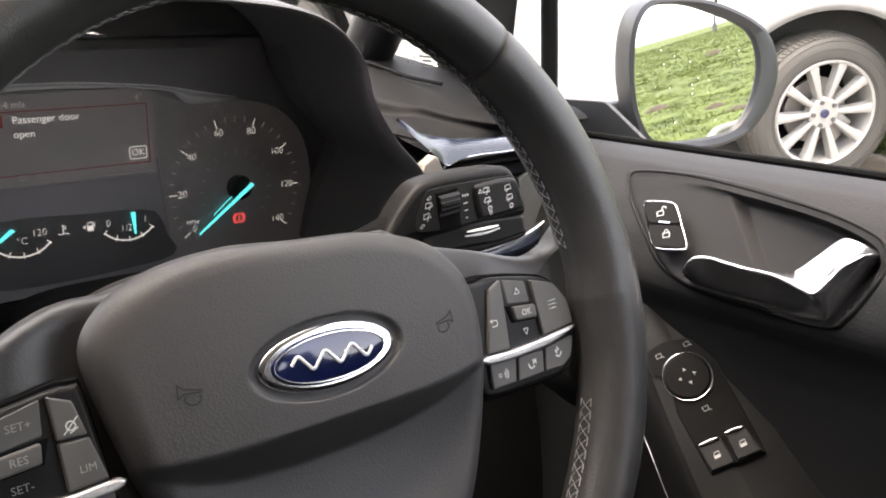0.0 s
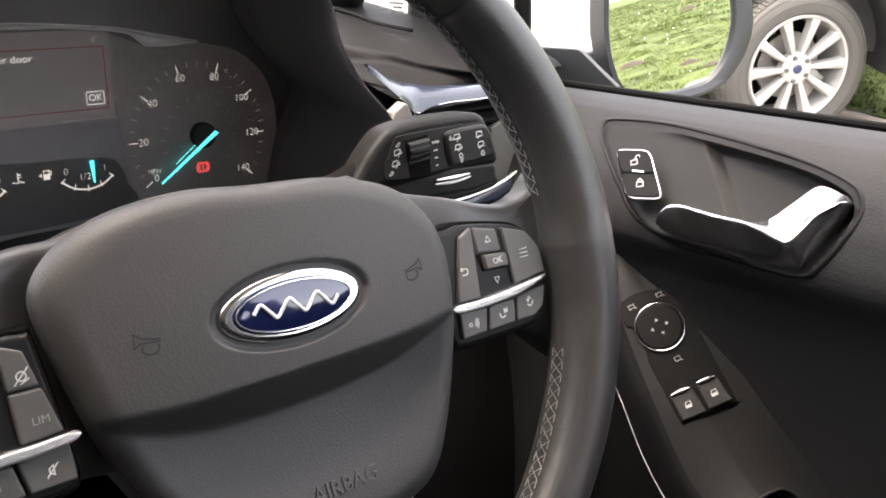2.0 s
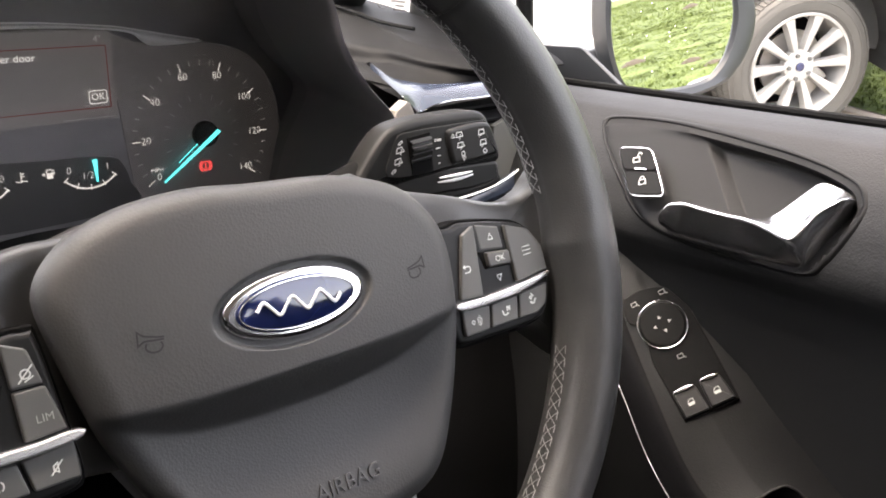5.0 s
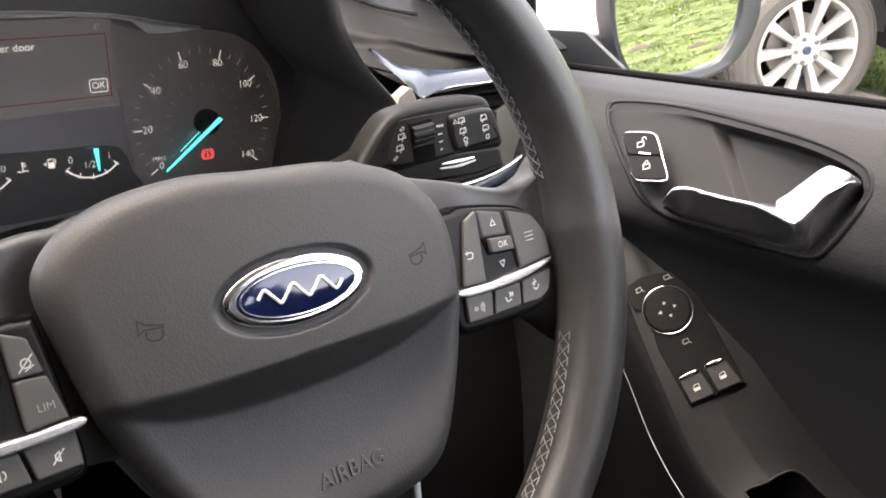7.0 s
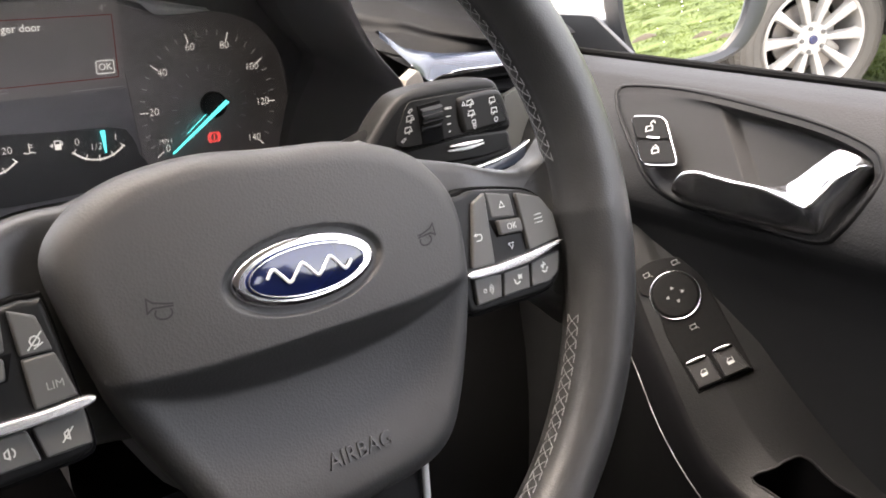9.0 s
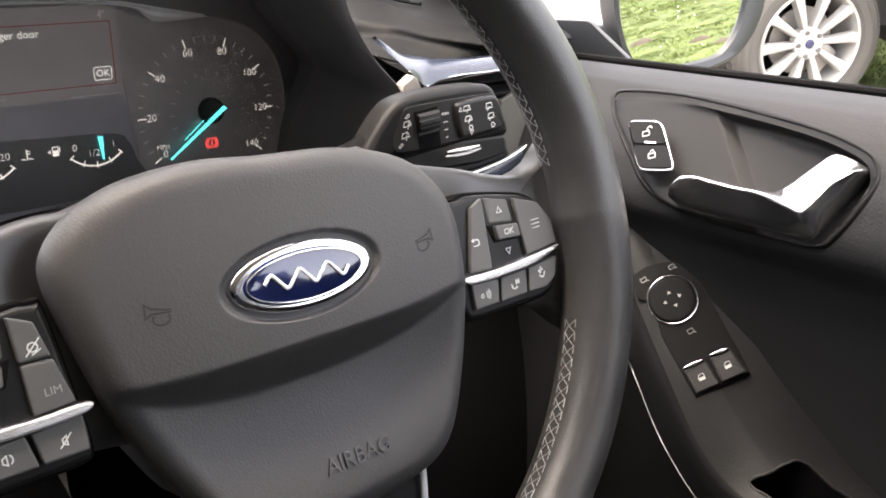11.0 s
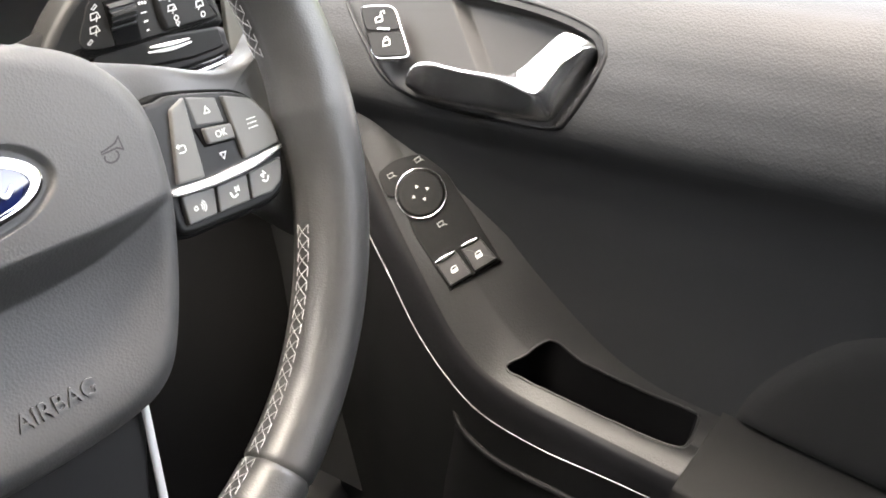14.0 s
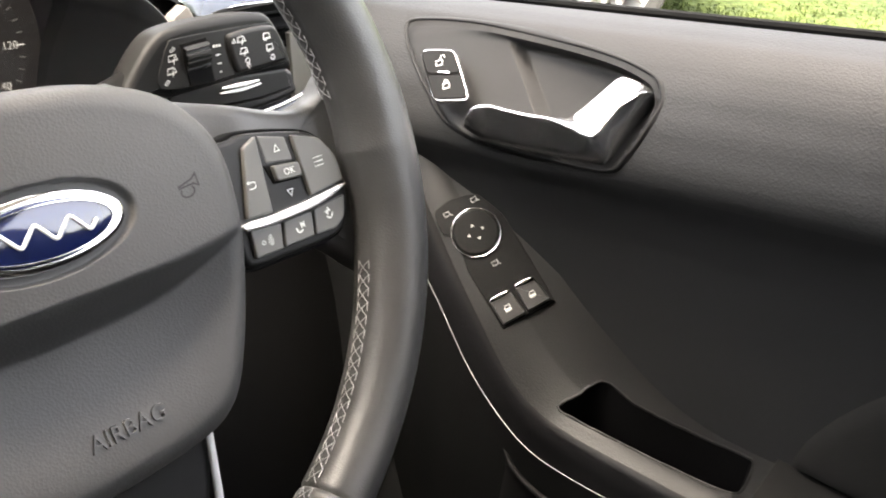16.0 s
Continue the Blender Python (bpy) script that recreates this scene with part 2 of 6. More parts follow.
HEADLINING = material("headlining", (0.60, 0.58, 0.55), 0.9, bump=0.3, grain_size=0.001)
SEAL = material("rubber_seal", (0.004, 0.004, 0.004), 0.8, spec=0.1)


def glass(name, tint=(0.95, 0.97, 0.96)):
    m = bpy.data.materials.new(name)
    m.use_nodes = True
    b = m.node_tree.nodes["Principled BSDF"]
    b.inputs["Base Color"].default_value = (*tint, 1)
    b.inputs["Roughness"].default_value, b.inputs["Transmission Weight"].default_value, b.inputs["IOR"].default_value = 0.0, 1.0, 1.02
    return m


WINDOW_GLASS = glass("window_glass")
SOIL = material("molehill_soil", (0.04, 0.03, 0.02), 0.95, bump=0.8, grain_size=0.02, vary=0.3)
DULL_STEEL = material("dull_steel", (0.3, 0.28, 0.26), 0.5, metal=0.8)
DARK_GLASS = material("dark_window_glass", (0.02, 0.022, 0.024), 0.05, vary=0.02)

GRASS = grassy("grass_ground", (0.080, 0.106, 0.026), (0.032, 0.047, 0.012), 0.05)
BLADE = grassy("grass_blades", (0.085, 0.112, 0.026), (0.036, 0.052, 0.012), 0.05)


# ---- outside: car park, kerb, grass bank ----
KERB_X = 4.62


def kerb_line(y):
    """The kerb runs straight beside the bays and swings in towards them further back."""
    return KERB_X if y > -1 else max(2.2, KERB_X + (y + 1) * 0.6)


def land(x, y):
    """Height of the open ground: flat tarmac, then a bank that rises away from the kerb."""
    d = x - kerb_line(y) - 0.12
    if d < 0:
        return 0.0
    h = 0.08 + 0.27 * d if d < 80 else 0.08 + 21.6 + 0.02 * (d - 80)
    return h + (0.06 * noise.noise((x * 0.7, y * 0.7, 0)) + 0.03 * noise.noise((x * 2.3, y * 2.3, 5))) * min(1, d)


ground = part("ground", sheet(lambda u, v: (lerp(-60, 6.0, u ** 0.5), lerp(-90, 90, v), -0.004), 12, 30), ASPHALT)
tagged(ground, "worn grey asphalt of a car park", "ground", kind="structure")


def bank_point(u, v):
    s = v * 2 - 1
    y = 290 * s * abs(s) ** 1.6 - 6.0
    x = kerb_line(y) + 0.10 + 130 * u ** 2.6
    return (x, y, land(x + 0.03, y) + 0.02)


bank = part("grass_bank", sheet(bank_point, 120, 260), GRASS)
tagged(bank, "mossy green grass bank rising beside the car park", "grass", kind="structure")


def kerbs():
    rng = random.Random(4)
    run = thing("kerb", "damp brown concrete kerb along the grass edge", "kerb", kind="structure")
    stone = box(0, 0, -0.06, 0.12, 0.905, 0.10, 0.012)
    me = mesh_from(stone, "kerb_stone")
    me.materials.append(KERB)
    y = 8.0
    while y > -6:
        ob = new("kerb_stone", me)
        ob.parent = run
        slope = math.atan2(kerb_line(y) - kerb_line(y - 0.9), 0.9)
        ob.matrix_local = Matrix.Translation((kerb_line(y - 0.9) + rng.uniform(-0.004, 0.004), y - 0.9, rng.uniform(-0.006, 0.004))) @ pose(0, 0, 0, 0, 0, -math.degrees(slope))
        y -= 0.915 * math.cos(slope)


kerbs()


def blades(name, label, x0, x1, y0, y1, count, size, seed):
    """Tufts of grass, joined."""
    rng = random.Random(seed)
    verts, faces = [], []
    for _ in range(count):
        y = rng.uniform(y0, y1)
        x = kerb_line(y) + 0.14 + (x1 - x0) * rng.random() ** 1.4
        z = land(x, y) + 0.012
        if noise.noise((x * 1.1, y * 1.1, 9)) < -0.32:
            continue
        tall = 0.7 + 0.6 * noise.noise((x * 2, y * 2, 3))
        for _ in range(4):
            a, h, w = rng.uniform(0, 6.28), size * rng.uniform(0.5, 1.3) * tall, size * 0.10
            dx, dy = math.cos(a), math.sin(a)
            lean = rng.uniform(0.3, 1.1) * h
            px, py = x + rng.uniform(-1, 1) * size * 0.5, y + rng.uniform(-1, 1) * size * 0.5
            k = len(verts)
            verts += [(px - dy * w, py + dx * w, z), (px + dy * w, py - dx * w, z), (px + dx * lean, py + dy * lean, z + h)]
            faces.append((k, k + 1, k + 2))
    me = bpy.data.meshes.new(name)
    me.from_pydata(verts, [], faces)
    me.materials.append(BLADE)
    ob = new(name, me)
    return tagged(ob, label, "grass", kind="stuff")


blades("grass", "short bright green turf at the kerb", 0, 4.5, -1.5, 5.5, 24000, 0.05, 1)
blades("grass", "rough green turf on the bank behind the car", 0, 11, -24, -4.0, 56000, 0.06, 2)
blades("grass", "coarse green turf higher on the bank", 0, 46, -85, -22, 60000, 0.12, 3)


def molehill(x, y, r, seed):
    def f(u, v):
        a, q = u * 2 * math.pi, v
        rr = r * q * (1 + 0.25 * noise.noise((math.cos(a) * 2, math.sin(a) * 2, seed)))
        h = 0.42 * r * (1 - q * q) + 0.08 * r * noise.noise((a * 2, q * 6, seed + 3))
        px, py = x + rr * math.cos(a), y + rr * math.sin(a)
        return (px, py, land(px, py) + 0.02 + h)
    ob = part("molehill", sheet(f, 24, 8, close_u=True), SOIL)
    return tagged(ob, "small heap of dark crumbly soil on the grass", "molehill", group="molehills on the bank")


for i, (mx, my, mr) in enumerate(((6.95, -13.09, 0.24), (6.85, -10.82, 0.17), (6.44, -9.37, 0.15), (16.1, -28.7, 0.32))):
    molehill(mx, my, mr, i)


def edging():
    """A curved stone of concrete edging half sunk in the turf."""
    pts = [(x, y, land(x, y) + h) for x, y, h in ((5.06, -7.55, -0.03), (5.22, -7.75, 0.03), (5.42, -7.98, 0.05), (5.70, -8.03, 0.05), (6.05, -7.80, 0.04), (6.4, -7.4, 0.0))]
    tagged(part("edging_stone", tube(smooth_loop(pts, 30, False), 0.05, 12), KERB_PALE), "pale curved concrete edging stone sunk in the turf", "stone")


KERB_PALE = material("pale_stone", (0.17, 0.165, 0.16), 0.85, bump=0.5, grain_size=0.01, vary=0.2)
edging()

marker = part("marker_post", box(-0.035, -0.035, 0, 0.035, 0.035, 0.75, 0.008), CAR_WHITE)
marker.location = (7.9, 1.55, land(7.9, 1.55) - 0.05)
tagged(marker, "short white square post standing in the grass", "post")


def street_lamp(x, y):
    t = thing("street_lamp", "dark slender lamp post on the grass bank", "lamp post", (x, y, land(x, y) - 0.1))
    part("pole", tube([(0, 0, 0), (0, 0, 1.0), (0, 0, 4.2)], lambda q: lerp(0.15, 0.10, q), 10), CLADDING, t)
    part("collar", tube([(0, 0, 0), (0, 0, 0.9)], 0.22, 12), CLADDING, t)
    part("lantern", tube([(0, 0, 4.2), (0, -0.2, 4.32), (0, -0.7, 4.36)], lambda q: 0.05 + 0.06 * q, 10, squash=0.5), CLADDING, t)


street_lamp(41.5, -77.4)


# ---- the neighbouring parked car ----
def car_wheel(parent, m):
    """Tyre with tread blocks, and a ten-spoke alloy rim; the face looks along +z, the hub lies in the origin."""
    w = new("wheel")
    w.parent = parent
    w.matrix_local = m
    prof = [(0.243, 0.0), (0.252, 0.012), (0.285, 0.020), (0.325, 0.014), (0.347, -0.006), (0.356, -0.04), (0.358, -0.11), (0.356, -0.18), (0.347, -0.214), (0.32, -0.232), (0.25, -0.225), (0.243, -0.2)]
    n = 72
    tyre = sheet(lambda u, v: (lambda r, z: (r * math.cos(u * 2 * math.pi), r * math.sin(u * 2 * math.pi), z))(*prof[round(v * 11)]), n, 11, close_u=True, flip=True)
    part("tyre", tyre, RUBBER, w, "dusty black road tyre")
    blocks = bmesh.new()
    for i in range(96):
        a0 = 2 * math.pi * i / 96
        for z0, z1, skew in ((-0.005, -0.045, 0.012), (-0.055, -0.10, -0.006), (-0.115, -0.16, 0.006), (-0.17, -0.212, -0.012)):
            vs = []
            for r in (0.352, 0.3635 if -0.16 <= z0 <= -0.05 else 0.3605):
                for a, z in ((a0 + skew, z0), (a0 + 0.052 + skew, z0), (a0 + 0.052, z1), (a0, z1)):
                    rr = r - (0.008 if z > -0.02 or z < -0.2 else 0)
                    vs.append(blocks.verts.new((rr * math.cos(a), rr * math.sin(a), z)))
            for q in ((4, 5, 6, 7), (0, 1, 5, 4), (1, 2, 6, 5), (2, 3, 7, 6), (3, 0, 4, 7)):
                blocks.faces.new([vs[k] for k in q])
    part("tread", blocks, RUBBER, w, smooth=False)
    for r, z in ((0.262, 0.0165), (0.300, 0.0185), (0.333, 0.0100)):
        part("sidewall_ridge", tube([(r * math.cos(k * math.pi / 36), r * math.sin(k * math.pi / 36), z) for k in range(72)], 0.0022, 6, closed=True), RUBBER, w)
    lip = [(0.248, -0.002), (0.249, 0.010), (0.243, 0.016), (0.234, 0.012), (0.229, -0.01), (0.222, -0.06), (0.215, -0.17)]
    part("rim", sheet(lambda u, v: (lambda r, z: (r * math.cos(u * 2 * math.pi), r * math.sin(u * 2 * math.pi), z))(*lip[round(v * 6)]), n, 6, close_u=True), ALLOY, w, "bright silver alloy rim")
    for i in range(10):
        a = 2 * math.pi * (i + 0.5) / 10

        def spoke(u, v, a=a):
            r = lerp(0.045, 0.236, u)
            half = lerp(0.012, 0.027, u) + 0.006 * max(0, u - 0.85) / 0.15
            c = v * 2 - 1
            ridge = 0.008 * (1 - abs(c) ** 2.5) if abs(c) < 1 else 0
            z = -0.012 + 0.014 * math.sin(u * math.pi * 0.55) + ridge - (0.035 if v in (0.0, 1.0) else 0)
            s = half * c
            return (r * math.cos(a) - s * math.sin(a), r * math.sin(a) + s * math.cos(a), z)
        part("spoke", sheet(spoke, 8, 8, flip=False), ALLOY, w)
    part("hub", rot(plate([(0.075 * math.cos(k * math.pi / 10), 0.075 * math.sin(k * math.pi / 10)) for k in range(20)], 0.05, 0.012, 40), Matrix.Translation((0, 0, 0.0))), ALLOY, w)
    part("centre_cap", rot(plate([(0.021 * math.cos(k * math.pi / 8), 0.021 * math.sin(k * math.pi / 8)) for k in range(16)], 0.02, 0.004, 32), Matrix.Translation((0, 0, 0.008))), BADGE_BLUE, w, "small blue centre cap")
    for i in range(5):
        a = 2 * math.pi * (i + 0.25) / 5
        part("wheel_nut", rot(plate([(0.011 * math.cos(k * math.pi / 3), 0.011 * math.sin(k * math.pi / 3)) for k in range(6)], 0.02, 0.002, 6, False), Matrix.Translation((0.056 * math.cos(a), 0.056 * math.sin(a), 0.010))), CLADDING, w)
    part("brake_disc", rot(tube([(0, 0, -0.10), (0, 0, -0.085)], 0.155, 40), Matrix.Identity(4)), DULL_STEEL, w, "dull steel brake disc")
    part("caliper", rot(box(0.09, -0.07, -0.11, 0.185, 0.07, -0.05, 0.015), pose(0, 0, 0, 0, 0, 25)), DULL_STEEL, w)
    part("hub_shroud", tube([(0, 0, -0.21), (0, 0, -0.2)], 0.222, 30), VOID, w)
    return w


ARCH_TRIM = material("weathered_arch_trim", (0.17, 0.166, 0.155), 0.55, bump=0.2, grain_size=0.002)
RED_PLASTIC = material("red_reflector", (0.35, 0.03, 0.02), 0.3)
SILVER_PAINT = material("pale_silver_paint", (0.42, 0.41, 0.385), 0.3, vary=0.04, coat=0.6)


def parked_car():
    """A pale crossover: local x runs to its nose, y out of the side that shows, z up; the origin lies under a front wheel."""
    az = radians(222)
    out = Vector((math.cos(az), math.sin(az), 0))
    nose = Vector((-out.y, out.x, 0))
    m = Matrix(((nose.x, out.x, 0, 3.944), (nose.y, out.y, 0, 1.930), (0, 0, 1, 0.012), (0, 0, 0, 1)))
    m.translation = m.translation - 0.02 * out
    car = thing("parked_car", "pale silver crossover car with grey cladding parked against the kerb", "car", m)
    r_arch, hz = 0.500, 0.364
    arch = lambda cx: [(cx + r_arch * math.cos(a), hz + r_arch * math.sin(a)) for a in [radians(d) for d in range(-12, 193, 12)]]
    low = [(0.62, 0.47), (0.52, 0.46)] + arch(0)[2:-1] + [(-0.52, 0.26), (-2.18, 0.26)] + arch(-2.69)[1:-1] + [(-3.2, 0.30), (-3.55, 0.36)]
    line = low + [(-3.62, 0.62), (-3.60, 0.98), (-2.6, 1.03), (-1.2, 1.02), (-0.55, 1.00), (0.1, 0.99), (0.50, 0.90), (0.62, 0.74), (0.64, 0.55)]
    side = bmesh.new()
    near = [side.verts.new((x, 0.02 if 0.35 < z < 0.95 else -0.02, z)) for x, z in line]
    far = [side.verts.new((x, -1.75, z)) for x, z in line]
    k = len(line)
    side.faces.new(near)
    side.faces.new(far[::-1])
    for i in range(k):
        side.faces.new((near[i], far[i], far[(i + 1) % k], near[(i + 1) % k]))
    bmesh.ops.recalc_face_normals(side, faces=side.faces)
    part("body", side, SILVER_PAINT, car, "pale silver painted body")
    top = [(-0.55, 1.0), (-1.3, 1.52), (-1.9, 1.62), (-3.0, 1.58), (-3.5, 1.0)]
    house = bmesh.new()
    a = [house.verts.new((x, -0.05 - 0.28 * (z - 1.0), z)) for x, z in top]
    b = [house.verts.new((x, -1.70 + 0.28 * (z - 1.0), z)) for x, z in top]
    house.faces.new(a)
    house.faces.new(b[::-1])
    for i in range(5):
        house.faces.new((a[i], b[i], b[(i + 1) % 5], a[(i + 1) % 5]))
    bmesh.ops.recalc_face_normals(house, faces=house.faces)
    part("cabin", house, DARK_GLASS, car, "dark tinted windows")
    part("roof", joined(rot(box(-3.0, -1.55, 1.58, -1.4, -0.2, 1.66, 0.03), Matrix.Identity(4))), CAR_WHITE, car)
    for cx in (0, -2.69):
        ring = lambda u, v, cx=cx: (cx + lerp(0.468, 0.520, v) * math.cos(radians(lerp(8, 190, u))), 0.045 - 0.03 * abs(v - 0.4), hz + lerp(0.468, 0.520, v) * math.sin(radians(lerp(8, 190, u))))
        part("arch_cladding", sheet(ring, 40, 4, flip=True), ARCH_TRIM, car, "grey plastic wheel arch trim")
        tun = lambda u, v, cx=cx: (cx + 0.472 * math.cos(radians(lerp(6, 200, u))), lerp(0.03, -0.42, v), hz + 0.472 * math.sin(radians(lerp(6, 200, u))))
        part("arch_liner", sheet(tun, 30, 4), CLADDING, car)
        part("inner_wing", box(cx - 0.5, -0.47, 0.42, cx + 0.46, -0.42, 0.86), CLADDING, car)
    skirt = plate([(0.474, 0.345), (0.690, 0.365), (0.730, 0.52), (0.725, 0.70), (0.690, 0.86), (0.345, 0.865), (0.350, 0.70), (0.400, 0.62), (0.440, 0.54), (0.468, 0.44)], 1.76, 0.012, 10, False)
    rot(skirt, Matrix(((1, 0, 0, 0), (0, 0, 1, 0.055), (0, 1, 0, 0), (0, 0, 0, 1))))
    bmesh.ops.recalc_face_normals(skirt, faces=skirt.faces)
    part("bumper", skirt, CLADDING, car, "dark grey lower bumper")
    part("reflector", box(0.60, 0.04, 0.60, 0.70, 0.062, 0.645, 0.006), RED_PLASTIC, car, "red rear reflector")
    part("sill", box(-2.22, -1.7, 0.24, -0.47, 0.035, 0.40, 0.03, 3), SILVER_PAINT, car)
    part("headlamp", box(0.30, -0.35, 0.74, 0.58, 0.03, 0.86, 0.03, 3), DARK_GLASS, car)
    part("shut_line", box(-0.585, 0.0, 0.42, -0.577, 0.024, 0.98), VOID, car)
    for x, y, flipped, turn in ((0, 0.0, False, 18), (-2.69, 0.0, False, 0), (0, -1.73, True, 0), (-2.69, -1.73, True, 0)):
        car_wheel(car, pose(x, y, hz, 90 if flipped else -90, 0, 0) @ pose(0, 0, 0, 0, turn, 0) @ pose(0, 0, 0, 0, 0, 8))


parked_car()


# ---- the car that the camera sits in: shell, glass, mirror ----
def pillar_point(u, v, x0, x1, sd):
    """The front pillar stands upright behind the dash, then leans back to the roof."""
    z = lerp(0.90, 1.42, u)
    k = max(0, (z - 1.06) / 0.36)
    a = lerp(0.567, 0.24, k)
    return (lerp(x0 - 0.03 * sd, x1, k) + 0.012 * sd * math.cos(v * 2 * math.pi), a + 0.100 * (0.5 + 0.5 * math.sin(v * 2 * math.pi)), z)


def shell():
    s = thing("car_shell", "small hatchback body seen from the inside, dark trim and pale roof lining", "car body", kind="structure")
    part("floor", box(-1.0, -1.7, 0.20, 0.62, 1.15, 0.26), SEAT, s)
    part("roof", sheet(lambda u, v: (lerp(-0.97, 0.42, u), lerp(-1.5, 0.30, v), 1.42 - 0.05 * (2 * u - 1) ** 2 - 0.04 * (2 * v - 1) ** 2), 16, 16), HEADLINING, s)
    part("roof_skin", sheet(lambda u, v: (lerp(-0.80, 0.44, u), lerp(-1.52, 0.32, v), 1.45 - 0.05 * (2 * u - 1) ** 2 - 0.04 * (2 * v - 1) ** 2), 16, 16), CAR_WHITE, s)
    part("tailgate", box(-0.95, -1.75, 0.25, 0.60, -1.68, 0.92, 0.02), SEAT, s)
    # opaque and out of view, added to cut light from behind
    part("rear_blocker", box(-0.93, -1.68, 0.92, 0.58, -1.66, 1.37), DARK_GLASS, s, "unseen dark pane added to block light from behind")
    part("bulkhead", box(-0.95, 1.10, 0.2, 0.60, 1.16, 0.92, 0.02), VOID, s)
    # pillars: front, middle and rear on either side
    for x0, x1, sd in ((0.585, 0.44, 1), (-0.945, -0.80, -1)):
        part("front_pillar", sheet(lambda u, v, x0=x0, x1=x1, sd=sd: pillar_point(u, v, x0, x1, sd), 24, 16, close_v=True), HARD_BLACK, s)
        part("screen_pillar", tube([(x0 - 0.070 * sd, 0.75, 0.90), (x0 - 0.072 * sd, 0.73, 0.96), (x0 - 0.082 * sd, 0.68, 1.02), (x1 - 0.02 * sd, 0.30, 1.40)], 0.026, 12), HARD_BLACK, s)
        part("middle_pillar", tube([(x0, -0.50, 0.3), (x0, -0.5, 0.95), (x1, -0.55, 1.38)], 0.06, 8), HARD_BLACK, s)
        part("rear_pillar", tube([(x0, -1.6, 0.3), (x0, -1.6, 0.95), (x1, -1.45, 1.36)], 0.12, 8), HARD_BLACK, s)
        part("rear_side", box(min(x0, x0 + 0.03 * sd), -1.7, 0.25, max(x0, x0 + 0.03 * sd), -0.5, 0.98, 0.01), HARD_BLACK, s)
    # unseen opaque panes that stop light through the rear side windows
    for x in (0.560, -0.925):
        part("quarter_blocker", box(x - 0.006, -1.58, 0.97, x + 0.006, -0.52, 1.36), DARK_GLASS, s, "unseen dark pane added to block light from behind")
    part("rear_seat", box(-0.85, -1.35, 0.30, 0.50, -1.15, 0.92, 0.06, 3), SEAT, s)
    part("hatch_frame", box(-0.80, -1.62, 1.33, 0.44, -1.45, 1.42, 0.02), HEADLINING, s)
    # unseen wall across the passenger window, added to hold back light
    part("passenger_light_wall", box(-0.99, -0.5, 0.25, -0.955, 1.1, 1.37, 0.01), SEAT, s, "unseen dark wall added to block light from the passenger side")
    part("side_sill", box(0.47, -0.45, 0.20, 0.62, 0.52, 0.46, 0.01), SEAT, s)
    # unseen console box, added to block low light from the left
    part("tunnel", box(-0.32, -0.60, 0.26, -0.08, 0.47, 0.70, 0.03), SEAT, s)
    part("bonnet", sheet(lambda u, v: (lerp(-0.85, 0.50, u), lerp(1.12, 2.0, v), lerp(0.98, 0.80, v) - 0.05 * (2 * u - 1) ** 2), 10, 8), CAR_WHITE, s, "white painted bonnet")
    for x0, x1 in ((0.50, 0.62), (-0.85, -0.99)):
        part("front_wing", sheet(lambda u, v, x0=x0, x1=x1: (lerp(x0, x1, v), lerp(0.72, 2.0, u), lerp(0.93, 0.78, u) - 0.25 * v * v), 10, 6), CAR_WHITE, s, "white front wing")
    part("front_bumper", sheet(lambda u, v: (lerp(-0.99, 0.62, u), 2.0 + 0.10 * math.sin(math.pi * u) * math.sin(math.pi * (0.2 + 0.7 * v)), lerp(0.80, 0.22, v)), 20, 8), CAR_WHITE, s, "white front bumper")
    part("grille", box(-0.62, 2.04, 0.42, 0.25, 2.11, 0.62, 0.02), VOID, s)
    part("rear_bumper", box(-0.98, -1.84, 0.28, 0.62, -1.74, 0.66, 0.05, 3), CAR_WHITE, s, "white rear bumper")
    for x0, x1 in ((0.618, 0.640), (-1.01, -0.991)):
        part("side_skin", box(x0, -1.72, 0.25, x1, -0.47, 0.95, 0.008), CAR_WHITE, s, "white body side")
        part("wing_side", box(x0, 0.70, 0.30, x1, 2.0, 0.70, 0.008), CAR_WHITE, s)
        part("sill_trim", box(x0, -1.72, 0.18, x1, 2.0, 0.26, 0.008), HARD_BLACK, s)
    part("passenger_skin", box(-1.01, -0.45, 0.25, -0.991, 0.69, 0.95, 0.008), CAR_WHITE, s, "white passenger door skin")
    for y in (1.35, -1.22):
        for x, turn in ((0.645, 90), (-1.015, -90)):
            car_wheel(s, pose(x, y, 0.30, 0, turn, 0) @ Matrix.Scale(0.82, 4))
    return s


shell()


def seat(x):
    t = thing("front_seat", "black cloth front seat", "seat", (x, -0.35, 0.26), group="front seats")
    part("cushion", box(-0.25, -0.25, 0.0, 0.25, 0.28, 0.20, 0.05, 3), SEAT, t)
    part("backrest", rot(box(-0.24, -0.06, 0.0, 0.24, 0.06, 0.62, 0.05, 3), pose(0, -0.22, 0.16, 18)), SEAT, t)
    part("headrest", rot(box(-0.12, -0.05, 0.0, 0.12, 0.05, 0.17, 0.04, 3), pose(0, -0.42, 0.80, 12)), SEAT, t)
    return t


drivers = seat(0.1755)
drivers.location.y = -0.42
copy_thing(drivers, Matrix.Translation((-0.545, -0.40, 0.26)))

MIRROR_AT = Vector((0.888, 0.595, 0.9464))
MIRROR_RIGHT = Vector((0.9676, -0.2525, 0.0))
MIRROR_UP = Vector((0.0346, 0.1326, 0.9906))
MIRROR_PLASTIC = material("grey_mirror_plastic", (0.0170, 0.0185, 0.0205), 0.40, bump=0.25, grain_size=0.001)


